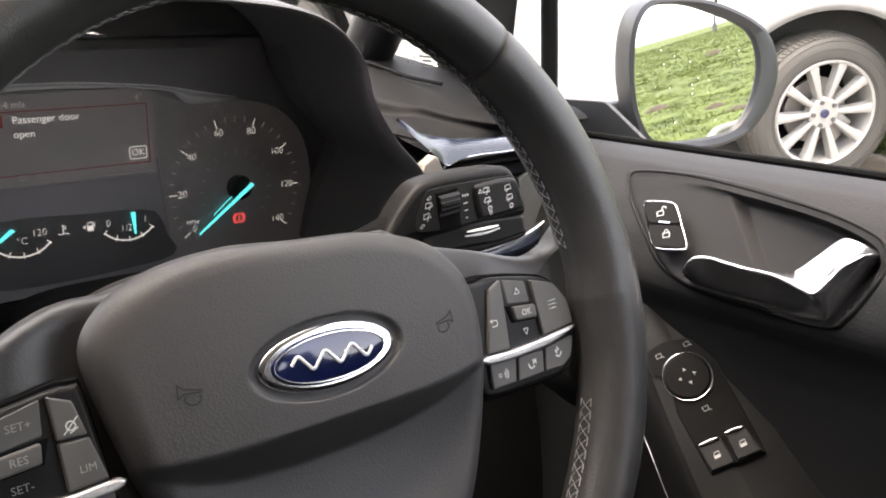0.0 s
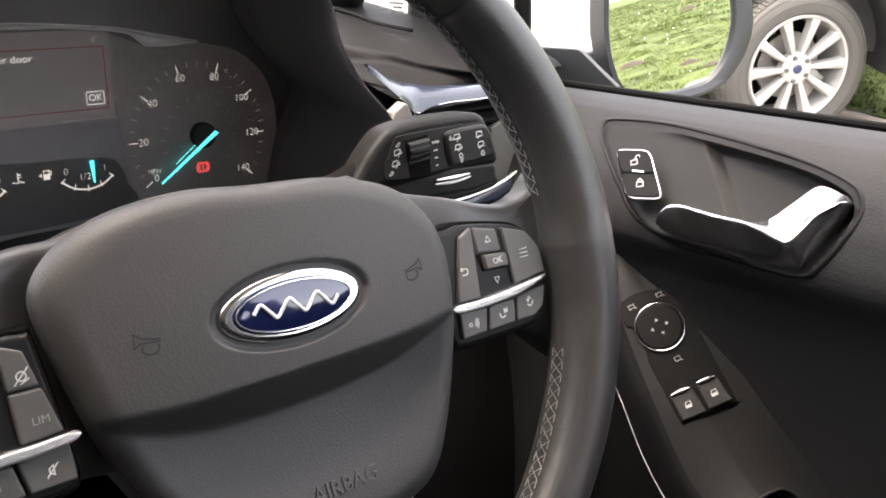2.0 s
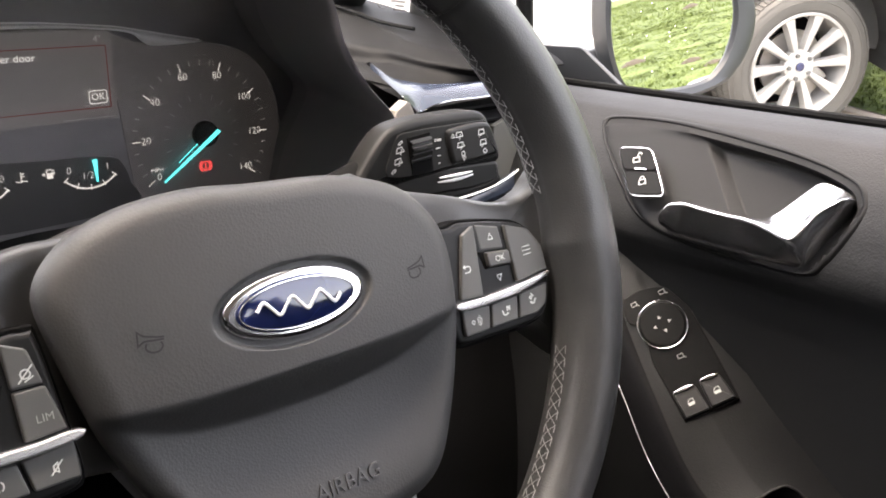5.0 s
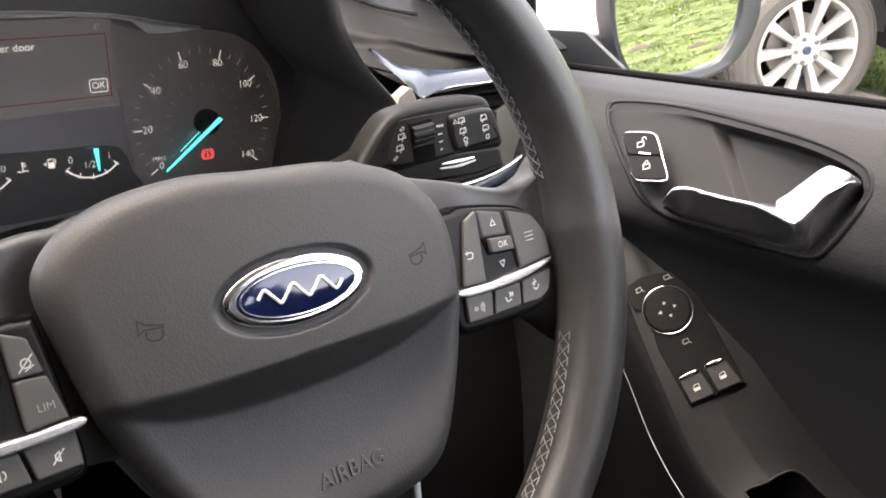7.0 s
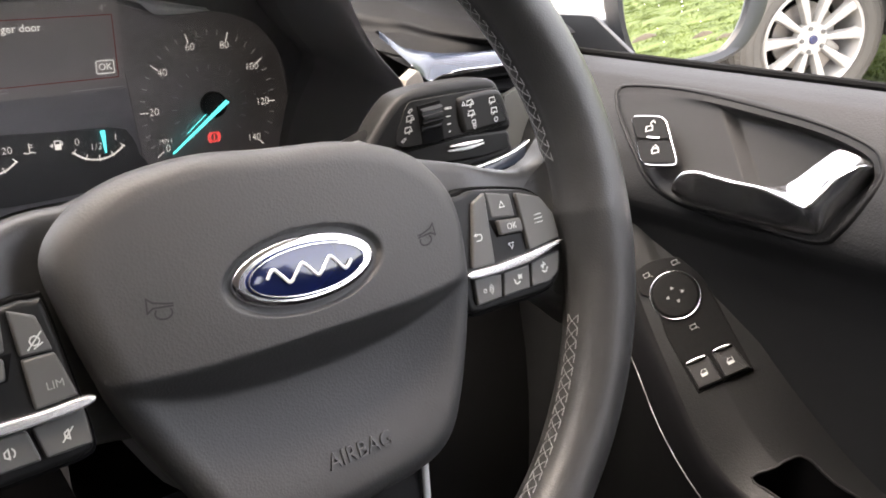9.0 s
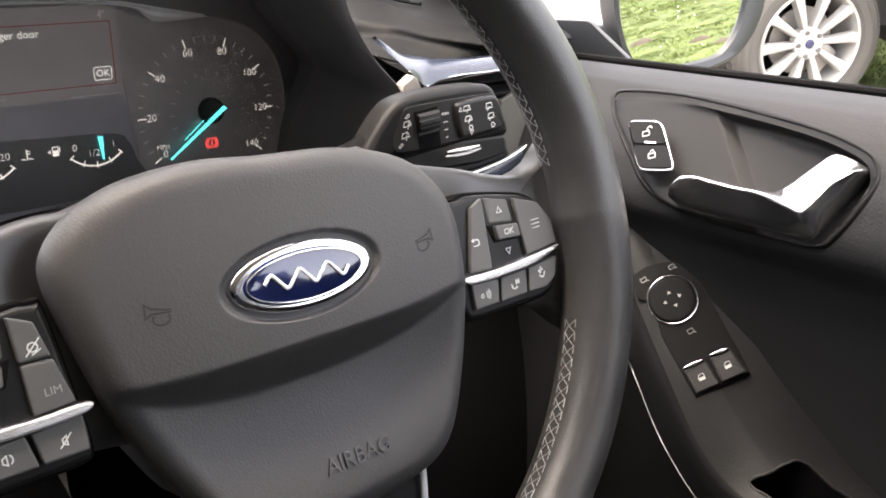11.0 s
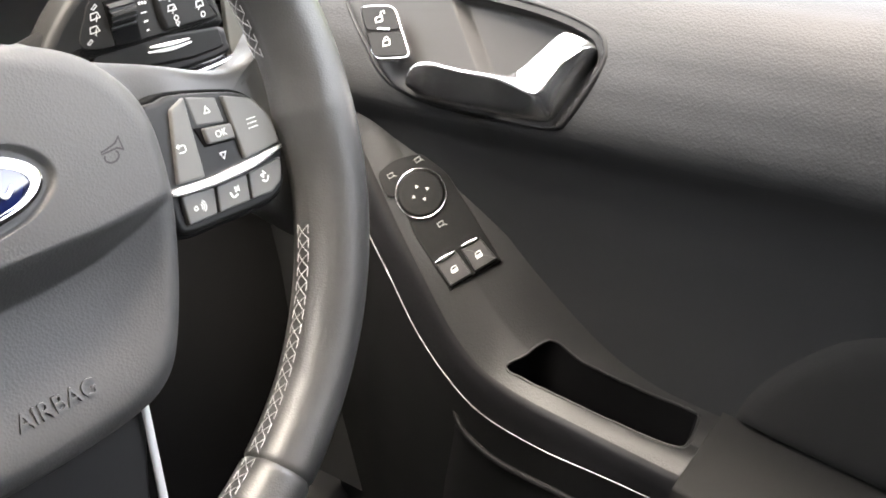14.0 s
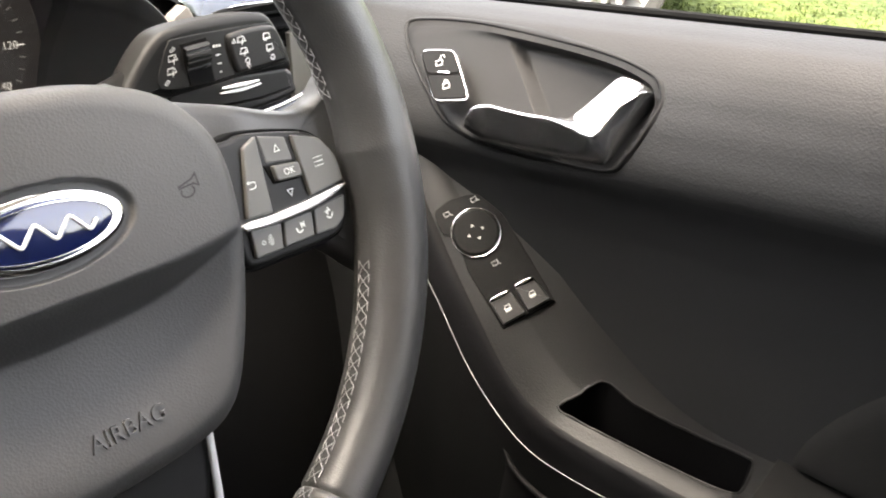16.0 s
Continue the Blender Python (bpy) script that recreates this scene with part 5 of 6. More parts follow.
def lens_glass():
    """Clear moulded plastic: see-through with a faint soft gloss."""
    m = bpy.data.materials.new("instrument_lens")
    m.use_nodes = True
    n, l = m.node_tree.nodes, m.node_tree.links
    n.remove(n["Principled BSDF"])
    clear, gloss, mix, smudge, rng = n.new("ShaderNodeBsdfTransparent"), n.new("ShaderNodeBsdfGlossy"), n.new("ShaderNodeMixShader"), n.new("ShaderNodeTexNoise"), n.new("ShaderNodeMapRange")
    gloss.inputs["Roughness"].default_value = 0.34
    smudge.inputs["Scale"].default_value, smudge.inputs["Detail"].default_value = 30, 5
    rng.inputs[3].default_value, rng.inputs[4].default_value = 0.07, 0.17
    l.new(smudge.outputs["Fac"], rng.inputs[0])
    l.new(rng.outputs[0], mix.inputs[0])
    l.new(clear.outputs[0], mix.inputs[1])
    l.new(gloss.outputs[0], mix.inputs[2])
    l.new(mix.outputs[0], n["Material Output"].inputs["Surface"])
    return m


LENS = lens_glass()
LOWER_FACE = material("smoky_gauge_panel", (0.08, 0.08, 0.08), 0.4)
# plain white without metal, in place of windows mirrored in chrome
BROW_REFLECTION = material("white_chrome_reflection", (0.92, 0.92, 0.92), 0.2, metal=0.0, vary=0.03)
MINOR_MARK = material("minor_dial_marks", (0.42, 0.42, 0.40), 0.6, glow=0.03)
FAINT = material("unlit_symbols", (0.36, 0.35, 0.36), 0.6)
DIM_TEXT = material("dim_screen_text", (0.42, 0.42, 0.42), 0.4, glow=0.05)
instruments()


# ---- wiper stalk on the steering column ----
def wiper_stalk():
    m = frame_of((0.34, 0.36, 0.945), (1, 0, 0), (0, 0.2, 1))
    t = thing("wiper_stalk", "black wiper stalk with roller and white symbols", "control stalk", m)
    head = [(-0.074, -0.021), (-0.062, -0.004), (-0.050, 0.0085), (-0.040, 0.0138), (-0.023, 0.0160), (0.000, 0.0166), (0.0169, 0.0162), (0.0255, 0.0140), (0.0310, 0.0070), (0.0362, -0.0030), (0.0390, -0.0125), (0.0375, -0.0160), (0.0300, -0.0172), (-0.0179, -0.0172), (-0.05, -0.0172)]
    part("head", plate(head, 0.016, 0.0042, 110), STALK_BLACK, t, "satin black stalk head")
    face = [(-0.047, -0.0138), (-0.0440, 0.0020), (-0.0405, 0.0072), (-0.0340, 0.0095), (0.0195, 0.0102), (0.0270, 0.0078), (0.0335, -0.0070), (0.0330, -0.0108), (0.0270, -0.0122), (-0.0030, -0.0138)]
    part("face", rot(plate(face, 0.002, 0.0004, 90), Matrix.Translation((0, 0, 0.0004))), PACK_FACE, t)
    raised = [(-0.0058, 0.0050), (-0.0010, 0.0080), (0.0195, 0.0092), (0.0280, 0.0062), (0.0330, -0.0085), (0.0300, -0.0112), (0.0020, -0.0128), (-0.0030, -0.0100)]
    part("raised_panel", rot(plate(raised, 0.004, 0.0022, 70), Matrix.Translation((0, 0, 0.0032))), PACK_FACE, t)
    part("roller_well", rot(plate([(-0.0340, 0.0062), (-0.0178, 0.0078), (-0.0160, -0.0150), (-0.0312, -0.0150)], 0.001, 0.0002, 4, False), Matrix.Translation((0, 0, 0.0008))), VOID, t)
    roll = bmesh.new()
    n = 60
    prev = None
    for i in range(n + 1):
        a = -0.35 * math.pi + 0.7 * math.pi * i / n
        r = 0.0086 + 0.0005 * (1 if (i // 6) % 2 else -1)
        row = [roll.verts.new((x, r * math.sin(a) - 0.0010 + 0.0012 * (k / 4), -0.0048 + r * math.cos(a) * 0.95)) for k, x in enumerate((-0.0322, -0.0290, -0.0250, -0.0210, -0.0178))]
        if prev:
            for p, q, s, u in zip(prev, prev[1:], row[1:], row):
                roll.faces.new((p, q, s, u))
        prev = row
    part("roller", roll, HARD_BLACK, t, "ridged black roller")
    z = 0.0010
    wiper = [[(-0.0026, -0.0008), (-0.0018, 0.0018), (0.0018, 0.0018), (0.0026, -0.0008), (-0.0026, -0.0008)], [(0.0, -0.0022), (0.0012, 0.0006)]]
    sq = [[(-0.0022, -0.0010), (-0.0018, 0.0018), (0.0020, 0.0018), (0.0024, -0.0010), (-0.0022, -0.0010)], [(-0.0012, -0.0022), (0.0002, -0.0004)]]
    for x, y, s in ((-0.0396, 0.0000, wiper), (-0.0412, -0.0060, wiper)):
        mark(t, stroke(s, 0.0005), x, y, z, WHITE_MARK, 8, "wiper_symbol")
    for x, y in ((-0.0392, 0.0046), (-0.0448, -0.0106)):
        mark(t, stroke([[(-0.0014, -0.0008), (0.0008, 0.0010), (0.0016, 0.0002), (-0.0004, -0.0014), (-0.0014, -0.0008)]], 0.0004), x, y, z, WHITE_MARK, 0, "bar_symbol")
    for x, y, w in ((-0.0123, -0.0019, 0.0013), (-0.0120, -0.0062, 0.0010), (-0.0117, -0.0105, 0.0005)):
        mark(t, stroke([[(-w, -0.0001), (w, 0.0001)]], 0.0006), x, y, z, WHITE_MARK, 0, "scale_bar")
    for k in (-0.0018, 0, 0.0018):
        mark(t, stroke([arc(k, 0, 0.0005, 0, 360, 8)], 0.0005), -0.0123, 0.0027, z, WHITE_MARK, 0, "drop_symbol")
    z = 0.0036
    for x, y, s in ((0.0018, 0.0038, wiper), (0.0027, -0.0022, wiper), (0.0190, 0.0034, sq), (0.0204, -0.0026, sq)):
        mark(t, stroke(s, 0.0005), x, y, z, WHITE_MARK, 4, "wiper_symbol")
    for x, y in ((0.0045, -0.0070), (0.0219, -0.0077)):
        mark(t, stroke([arc(0, 0, 0.0013, 0, 360, 14)], 0.0005), x, y, z, WHITE_MARK, 0, "off_symbol")
    for x, y, dn in ((0.0050, -0.0100, True), (-0.0030, 0.0040, False)):
        mark(t, triangle(0.0012, dn), x, y, z, WHITE_MARK, 0, "arrow")
    part("root", tube([(-0.055, -0.010, -0.010), (-0.085, -0.022, -0.014), (-0.15, -0.045, -0.02)], lambda q: 0.0085 + 0.003 * q, 12), VOID, t)
    return t


wiper_stalk()


def lower_stalk():
    m = frame_of((0.34, 0.378, 0.918), (1, 0, 0), (0, 0.2, 1))
    t = thing("audio_pod", "black control pod below the stalk with two chrome bars", "control stalk", m)
    part("pod_body", plate([(-0.04, -0.020), (-0.030, -0.002), (0.020, 0.004), (0.055, 0.002), (0.060, -0.006), (0.058, -0.014), (0.015, -0.018)], 0.03, 0.003, 70), HARD_BLACK, t)
    inv = m.inverted()
    for pts in (((0.3241, 0.352, 0.9255), (0.3379, 0.352, 0.9250), (0.3510, 0.352, 0.9262)), ((0.3252, 0.352, 0.9280), (0.3376, 0.352, 0.9277), (0.3498, 0.352, 0.9281))):
        part("chrome_bar", tube([inv @ Vector(p) for p in smooth_loop(pts, 10, False)], lambda q: 0.0004 + 0.0006 * math.sin(math.pi * q), 6), SPOKE_CHROME, t, "slim chrome bar")
    face = [inv @ Vector((x, 0.3545, z)) for x, z in ((0.290, 0.917), (0.300, 0.934), (0.374, 0.9300), (0.3765, 0.9180), (0.3543, 0.9155), (0.3269, 0.9165))]
    part("front_face", plate([(p.x, p.y) for p in face], 0.010, 0.002, 6, False), PACK_FACE, t).location.z = face[0].z
    part("column", tube([(-0.02, -0.02, -0.02), (-0.1, -0.06, -0.03), (-0.18, -0.07, 0.0)], 0.03, 12), HARD_BLACK, t)
    return t


lower_stalk()


def boxy(c):
    """Squares a circle off into a rounded box."""
    return math.copysign(abs(c) ** 0.55, c)


part("column_shroud", sheet(lambda u, v: (MID + 0.078 * boxy(math.cos(u * math.pi * 2)) * (1 - 0.1 * v), lerp(0.33, 0.52, v), 0.826 + 0.040 * boxy(math.sin(u * math.pi * 2))), 60, 4, close_u=True), HARD_BLACK)
tagged(bpy.data.objects["column_shroud"], "matt black plastic steering column shroud", "column cover")
windscreen()


# ---- driver door: inner panel, handle, switches, armrest ----
DROP = [-0.05, 0, 0.003, 0.008, 0.016, 0.03, 0.05, 0.07, 0.080, 0.087, 0.094, 0.104, 0.13, 0.18, 0.25, 0.45]
FACE = [0.60, 0.545, 0.535, 0.524, 0.514, 0.502, 0.491, 0.484, 0.4825, 0.484, 0.489, 0.496, 0.505, 0.511, 0.511, 0.505]
WAIST = 0.089


def door_x(y, z):
    """Where the door's inner face stands at a place along and up it."""
    return float(np.interp(sill_z(y) - z, DROP, FACE))


PULL_M = frame_of((0.4882, 0.2808, 0.9082), (0, -1, 0), (0.574, 0, 0.819))
RECESS = [(-0.1035, 0.0265), (-0.094, 0.034), (-0.045, 0.0435), (0.037, 0.0492), (0.078, 0.0465), (0.0895, 0.0385), (0.0915, 0.0260), (0.084, -0.0050), (0.074, -0.0200), (0.040, -0.0262), (0.000, -0.0305), (-0.030, -0.0295), (-0.048, -0.0220), (-0.062, -0.0100), (-0.088, 0.0110)]
RECESS_LOOP = smooth_loop([(x, y, 0) for x, y in RECESS], 240)


def inside(loop, x, y):
    hit = False
    for a, b in zip(loop, loop[1:] + loop[:1]):
        if (a.y > y) != (b.y > y) and x < (b.x - a.x) * (y - a.y) / (b.y - a.y) + a.x:
            hit = not hit
    return hit


SHRUNK = [Vector((p.x, p.y)) for p in RECESS_LOOP]
if area2(SHRUNK) < 0:
    SHRUNK.reverse()
SHRUNK = inset(SHRUNK, -0.0004)


def panel_mesh(s0, s1, nv):
    """The inner panel's skin between two drops below the ledge, cut out behind the pull."""
    nu = 420
    bm = bmesh.new()
    grid = []
    for i in range(nu + 1):
        y = lerp(0.50, -0.45, i / nu)
        row = []
        for j in range(nv + 1):
            s = lerp(s0, s1, (j / nv) ** (1.3 if s0 else 1.0))
            soft = [s - 0.004, s, s + 0.004] if s > 0.012 else [s]
            row.append(bm.verts.new((sum(float(np.interp(q, DROP, FACE)) for q in soft) / len(soft), y, sill_z(y) - s)))
        grid.append(row)
    for i in range(nu):
        for j in range(nv):
            m = (grid[i][j].co + grid[i + 1][j + 1].co) / 2
            if 0.17 < m.y < 0.40 and 0.85 < m.z < 0.98 and inside(SHRUNK, 0.2808 - m.y, (m.z - 0.9082) / 0.819):
                continue
            bm.faces.new((grid[i][j], grid[i + 1][j], grid[i + 1][j + 1], grid[i][j + 1]))
    bmesh.ops.delete(bm, geom=[v for v in bm.verts if not v.link_faces], context="VERTS")
    return bm


def handle_pull(d):
    """The recessed plate with the lever and the lock switch."""
    loop = RECESS_LOOP
    c = Vector((0.0, 0.008, 0))

    def dish(a, b):
        # right of a slanting fold the plate falls back behind the lever
        fold = ((a + 0.009) * 0.0256 + (b - 0.0266) * 0.026) / 0.0365
        return -min(0.0055, max(0, fold) * 0.7)

    def plate_point(u, v):
        p = loop[int(round(u * 240)) % 240]
        if v <= 0.8:
            r = v / 0.8
            q = c.lerp(p, r * 0.985)
            rim = max(0, (r - 0.80) / 0.20)
            n, stick = dish(q.x, q.y) * (1 - rim ** 2.5) - 0.0062, rim ** 3
            lift = 0.0
        else:
            ang = (v - 0.8) / 0.2 * math.pi
            q = p + (p - c).normalized() * (0.0028 * (1 - math.cos(ang)))
            n, stick, lift = -0.002, 1.0, (0.0034 - 0.0014 * ease((p.y - 0.005) / 0.03)) * math.sin(ang) - 0.004 * ((v - 0.8) / 0.2) ** 3
        w = PULL_M @ Vector((q.x, q.y, n))
        on = Vector((door_x(w.y, w.z) + 0.0015 - lift, w.y, w.z + lift * 0.5))
        return w.lerp(on, stick)
    part("pull_recess", sheet(plate_point, 240, 90, close_u=True, flip=True), RECESS_SKIN, d, "smooth black recessed plate with raised rim")

    lever = bmesh.new()
    # lever: a swept bar from its pointed tip, low and level, then bending up into a broad paddle
    top = smooth_loop([(-0.0172, -0.0235, 0), (-0.0145, -0.0115, 0), (-0.006, -0.0060, 0), (0.010, -0.0045, 0), (0.030, -0.0020, 0), (0.046, 0.0040, 0), (0.0535, 0.0160, 0), (0.0610, 0.0310, 0), (0.0660, 0.0352, 0), (0.0850, 0.0335, 0)], 40, False)
    bot = smooth_loop([(x, y, 0) for x, y in ((-0.0172, -0.0245), (-0.0100, -0.0260), (0.0060, -0.0243), (0.0255, -0.0222), (0.0445, -0.0198), (0.0600, -0.0178), (0.0715, -0.0155), (0.0765, -0.0120), (0.0795, 0.0040), (0.0872, 0.0290))], 40, False)
    sect = [(0.0, -0.006), (0.0, 0.0015), (0.03, 0.0060), (0.08, 0.0092), (0.14, 0.0108), (0.20, 0.0108), (0.24, 0.0102), (0.36, 0.0080), (0.50, 0.0056), (0.65, 0.0030), (0.80, 0.0004), (0.92, -0.0020), (1.0, -0.0045), (1.0, -0.008)]
    rows = []
    for i in range(40):
        e = min(1, i / 4, (39 - i) / 2.0)
        broad = min(1, max(0, (i - 17) / 9))
        lean = lerp(1.0, 0.22, broad * broad * (3 - 2 * broad))
        rows.append([lever.verts.new(top[i].lerp(bot[i], f ** lean) + Vector((0, 0, 0.003 + (h if h < 0 else h * (0.35 + 0.65 * math.sqrt(max(e, 0))))))) for f, h in sect])
    for a, b in zip(rows, rows[1:]):
        for j in range(len(sect) - 1):
            lever.faces.new((a[j], a[j + 1], b[j + 1], b[j]))
    lever.faces.new(rows[0])
    lever.faces.new(rows[-1][::-1])
    bmesh.ops.recalc_face_normals(lever, faces=lever.faces)
    part("door_handle", lever, HANDLE_CHROME, d, "satin chrome pull lever").matrix_local = PULL_M @ Matrix.Translation((0, 0, 0.0012))

    lock = new("lock_switch")
    lock.parent = d
    lock.matrix_local = PULL_M @ Matrix.Translation((-0.0477, 0.0034, 0.0046))
    lock["label"] = "chrome-framed rocker switch with padlock symbols"
    f = lambda pts: [(x + 0.0465, y - 0.003) for x, y in pts]
    quad = f([(-0.0725, 0.0132), (-0.0475, 0.0206), (-0.0195, -0.0082), (-0.0445, -0.0168)])
    ring = rounded(quad, 0.007, 6)
    part("frame", plate(ring, 0.005, 0.0007, len(ring), False), CHROME, lock).location.z = 0.0038
    small = rounded([(x * 0.955, y * 0.945) for x, y in quad], 0.0066, 6)
    part("bed", plate(small, 0.002, 0.0002, len(small), False), VOID, lock).location.z = 0.0040
    up = rounded([(x * 0.93, y * 0.92) for x, y in (quad[0], quad[1], tuple(lerp(quad[1][k], quad[2][k], 0.485) for k in (0, 1)), tuple(lerp(quad[0][k], quad[3][k], 0.485) for k in (0, 1)))], 0.004, 5)
    dn = rounded([(x * 0.93, y * 0.92) for x, y in (tuple(lerp(quad[0][k], quad[3][k], 0.515) for k in (0, 1)), tuple(lerp(quad[1][k], quad[2][k], 0.515) for k in (0, 1)), quad[2], quad[3])], 0.004, 5)
    for pts in (up, dn):
        part("key", plate(pts, 0.003, 0.0008, len(pts), False), PACK_BLACK, lock).location.z = 0.0046
    part("tick", plate(rounded([(-0.0042, 0.0002), (0.0042, 0.0022), (0.0046, 0.0008), (-0.0038, -0.0012)], 0.0004, 2), 0.002, 0.0003, 12, False), CHROME, lock).location.z = 0.0052
    body = [(-0.0022, -0.0022), (0.0022, -0.0022), (0.0022, 0.0012), (-0.0022, 0.0012), (-0.0022, -0.0022)]
    mark(lock, stroke([body, arc(0.0, 0.0014, 0.0014, 0, 180, 8, 0.0022)], 0.0005), 0.0062, -0.0068, 0.0048, turn=32, name="padlock_symbol")
    mark(lock, stroke([body, [(0.0012, 0.0012), (0.0012, 0.0026)], arc(0.0026, 0.0026, 0.0014, 0, 180, 8, 0.0018)], 0.0005), -0.0064, 0.0058, 0.0048, turn=32, name="padlock_symbol")


RAMP_L = [(0.493, 0.372, 0.862), (0.488, 0.350, 0.840), (0.483, 0.330, 0.822), (0.475, 0.299, 0.794), (0.467, 0.267, 0.768), (0.460, 0.235, 0.743), (0.457, 0.209, 0.730), (0.456, 0.178, 0.725), (0.456, 0.127, 0.725), (0.457, 0.08, 0.725), (0.458, 0.0, 0.727), (0.460, -0.40, 0.73)]
RAMP_R = [(0.520, 0.335, 0.872), (0.518, 0.318, 0.860), (0.516, 0.303, 0.848), (0.514, 0.283, 0.832), (0.511, 0.254, 0.812), (0.509, 0.218, 0.788), (0.509, 0.184, 0.767), (0.511, 0.148, 0.747), (0.512, 0.113, 0.738), (0.512, 0.08, 0.737), (0.512, 0.0, 0.740), (0.512, -0.40, 0.743)]
CHROME_LINE = [(0.484, 0.372, 0.838), (0.477, 0.345, 0.812), (0.468, 0.315, 0.784), (0.463, 0.291, 0.763), (0.457, 0.260, 0.735), (0.452, 0.226, 0.714), (0.450, 0.196, 0.703), (0.450, 0.154, 0.701), (0.450, 0.115, 0.705), (0.452, 0.083, 0.706), (0.455, 0.0, 0.708), (0.458, -0.40, 0.71)]
POCKET = [(0.4650, 0.1960), (0.4730, 0.1915), (0.4880, 0.1850), (0.4930, 0.1800), (0.4950, 0.1740), (0.4960, 0.1580), (0.5010, 0.1300), (0.5055, 0.1010), (0.5060, 0.0840), (0.5040, 0.0795), (0.4840, 0.0770), (0.4730, 0.0825), (0.4690, 0.1210), (0.4670, 0.1590), (0.4645, 0.1870)]


def armrest(d):
    left, line = (smooth_loop(p, 240, False) for p in (RAMP_L, CHROME_LINE))
    hole = smooth_loop([(x, y, 0) for x, y in POCKET], 90)

    long = 960
    fine_l, fine_r = smooth_loop(RAMP_L, long + 1, False), smooth_loop(RAMP_R, long + 1, False)

    def ramp_point(u, v):
        i = int(round(u * long))
        q = fine_l[i].lerp(fine_r[i], v)
        q.z += 0.0025 * math.sin(math.pi * min(1, v * 2.2)) if v < 0.45 else 0.0025 * math.sin(math.pi * 0.99)
        return q
    flat = [Vector((p.x, p.y)) for p in hole]
    bm = bmesh.new()
    grid = [[bm.verts.new(ramp_point(i / long, j / 60)) for j in range(61)] for i in range(long + 1)]
    for i in range(long):
        for j in range(60):
            q = (grid[i][j], grid[i][j + 1], grid[i + 1][j + 1], grid[i + 1][j])
            m = (q[0].co + q[2].co) / 2
            if not (0.07 < m.y < 0.21 and inside(flat, m.x, m.y)):
                bm.faces.new(q[::-1])
    bmesh.ops.delete(bm, geom=[v for v in bm.verts if not v.link_faces], context="VERTS")
    part("armrest_top", bm, ARM_SKIN, d, "fine-grained black armrest surface")

    spread = [ramp_point(i / 239, j / 30) for i in range(40, 170) for j in range(31)]

    def height(x, y):
        near = sorted(spread, key=lambda q: (q.x - x) ** 2 + (q.y - y) ** 2)[:4]
        return sum(q.z for q in near) / 4
    rim = [Vector((p.x, p.y, height(p.x, p.y))) for p in hole]
    mid = sum(rim, Vector()) / len(rim)
    rings = [(1.03, 0.0002), (1.0, 0.0004), (0.985, -0.0008), (0.975, -0.004), (0.95, -0.06)]
    tub = sheet(lambda u, v: (lambda p, k, dz: (mid.x + (p.x - mid.x) * k, mid.y + (p.y - mid.y) * (1 + (k - 1) * 0.4), p.z + dz))(rim[int(round(u * 90)) % 90], *rings[int(round(v * 4))]), 90, 4, close_u=True, flip=False)
    # walls and floor of the pocket are coloured as if in deep shade
    part("grab_pocket", tub, POCKET_SHADE, d, "deep grab pocket with its shade painted near black")
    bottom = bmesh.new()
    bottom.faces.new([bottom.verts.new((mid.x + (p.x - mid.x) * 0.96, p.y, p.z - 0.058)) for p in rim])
    part("pocket_floor", bottom, POCKET_SHADE, d)
    part("pocket_rim", tube([p + Vector((0, 0, -0.0002)) for p in rim], 0.0009, 8, closed=True), ARM_SKIN, d)

    def band(u, v):
        i = int(round(u * 239))
        a, b = left[i], line[i]
        q = a.lerp(b, v)
        return q + Vector((-0.0030 * math.sin(math.pi * v ** 0.6), 0, 0.001 * (1 - v)))
    part("gloss_edge", sheet(band, 239, 12, flip=True), EDGE_BLACK, d, "piano black edge of the armrest")
    part("chrome_line", tube([p + Vector((-0.0020, 0, 0.0004)) for p in line], 0.00021, 6), SPOKE_CHROME, d, "thin chrome line")
    # panel and bin below the line have their shade in the colour
    part("lower_panel", sheet(lambda u, v: line[int(round(u * 239))] + Vector((lerp(0, 0.055, v ** 1.5), 0.0, -0.001 - 0.40 * v)), 239, 12, flip=True), LOWER_SHADE, d)
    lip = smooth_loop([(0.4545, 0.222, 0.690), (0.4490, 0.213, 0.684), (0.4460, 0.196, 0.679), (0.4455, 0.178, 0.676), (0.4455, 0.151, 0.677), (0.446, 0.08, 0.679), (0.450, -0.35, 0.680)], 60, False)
    part("bin_lip", tube(lip, 0.0022, 8), LOWER_SHADE, d, "rounded lip of the door bin")
    part("bin_wall", sheet(lambda u, v: lip[int(round(u * 59))] + Vector((0.012 * v, 0, -0.30 * v)), 59, 4, flip=True), LOWER_SHADE, d)
    # soft rest for the elbow and the upholstered insert above it
    pad = plate([(0.4440, 0.0715), (0.530, 0.0680), (0.530, -0.30), (0.4460, -0.30)], 0.03, 0.0022, 4, False)
    for v in pad.verts:
        v.co.z += 0.7295 + (v.co.x - 0.456) * 0.215
    part("elbow_pad", pad, PAD_SKIN, d, "soft black elbow pad")
    ins = smooth_loop([(0.060, 0.750, 0), (0.052, 0.776, 0), (0.036, 0.803, 0), (0.016, 0.824, 0), (-0.02, 0.838, 0), (-0.15, 0.846, 0), (-0.38, 0.85, 0), (-0.38, 0.742, 0), (-0.1, 0.742, 0), (0.05, 0.7425, 0)], 80)
    c = Vector((-0.1, 0.79, 0))

    def bulge(u, v):
        p = c.lerp(ins[int(round(u * 80)) % 80], v)
        edge = max(0, (v - 0.9) / 0.1)
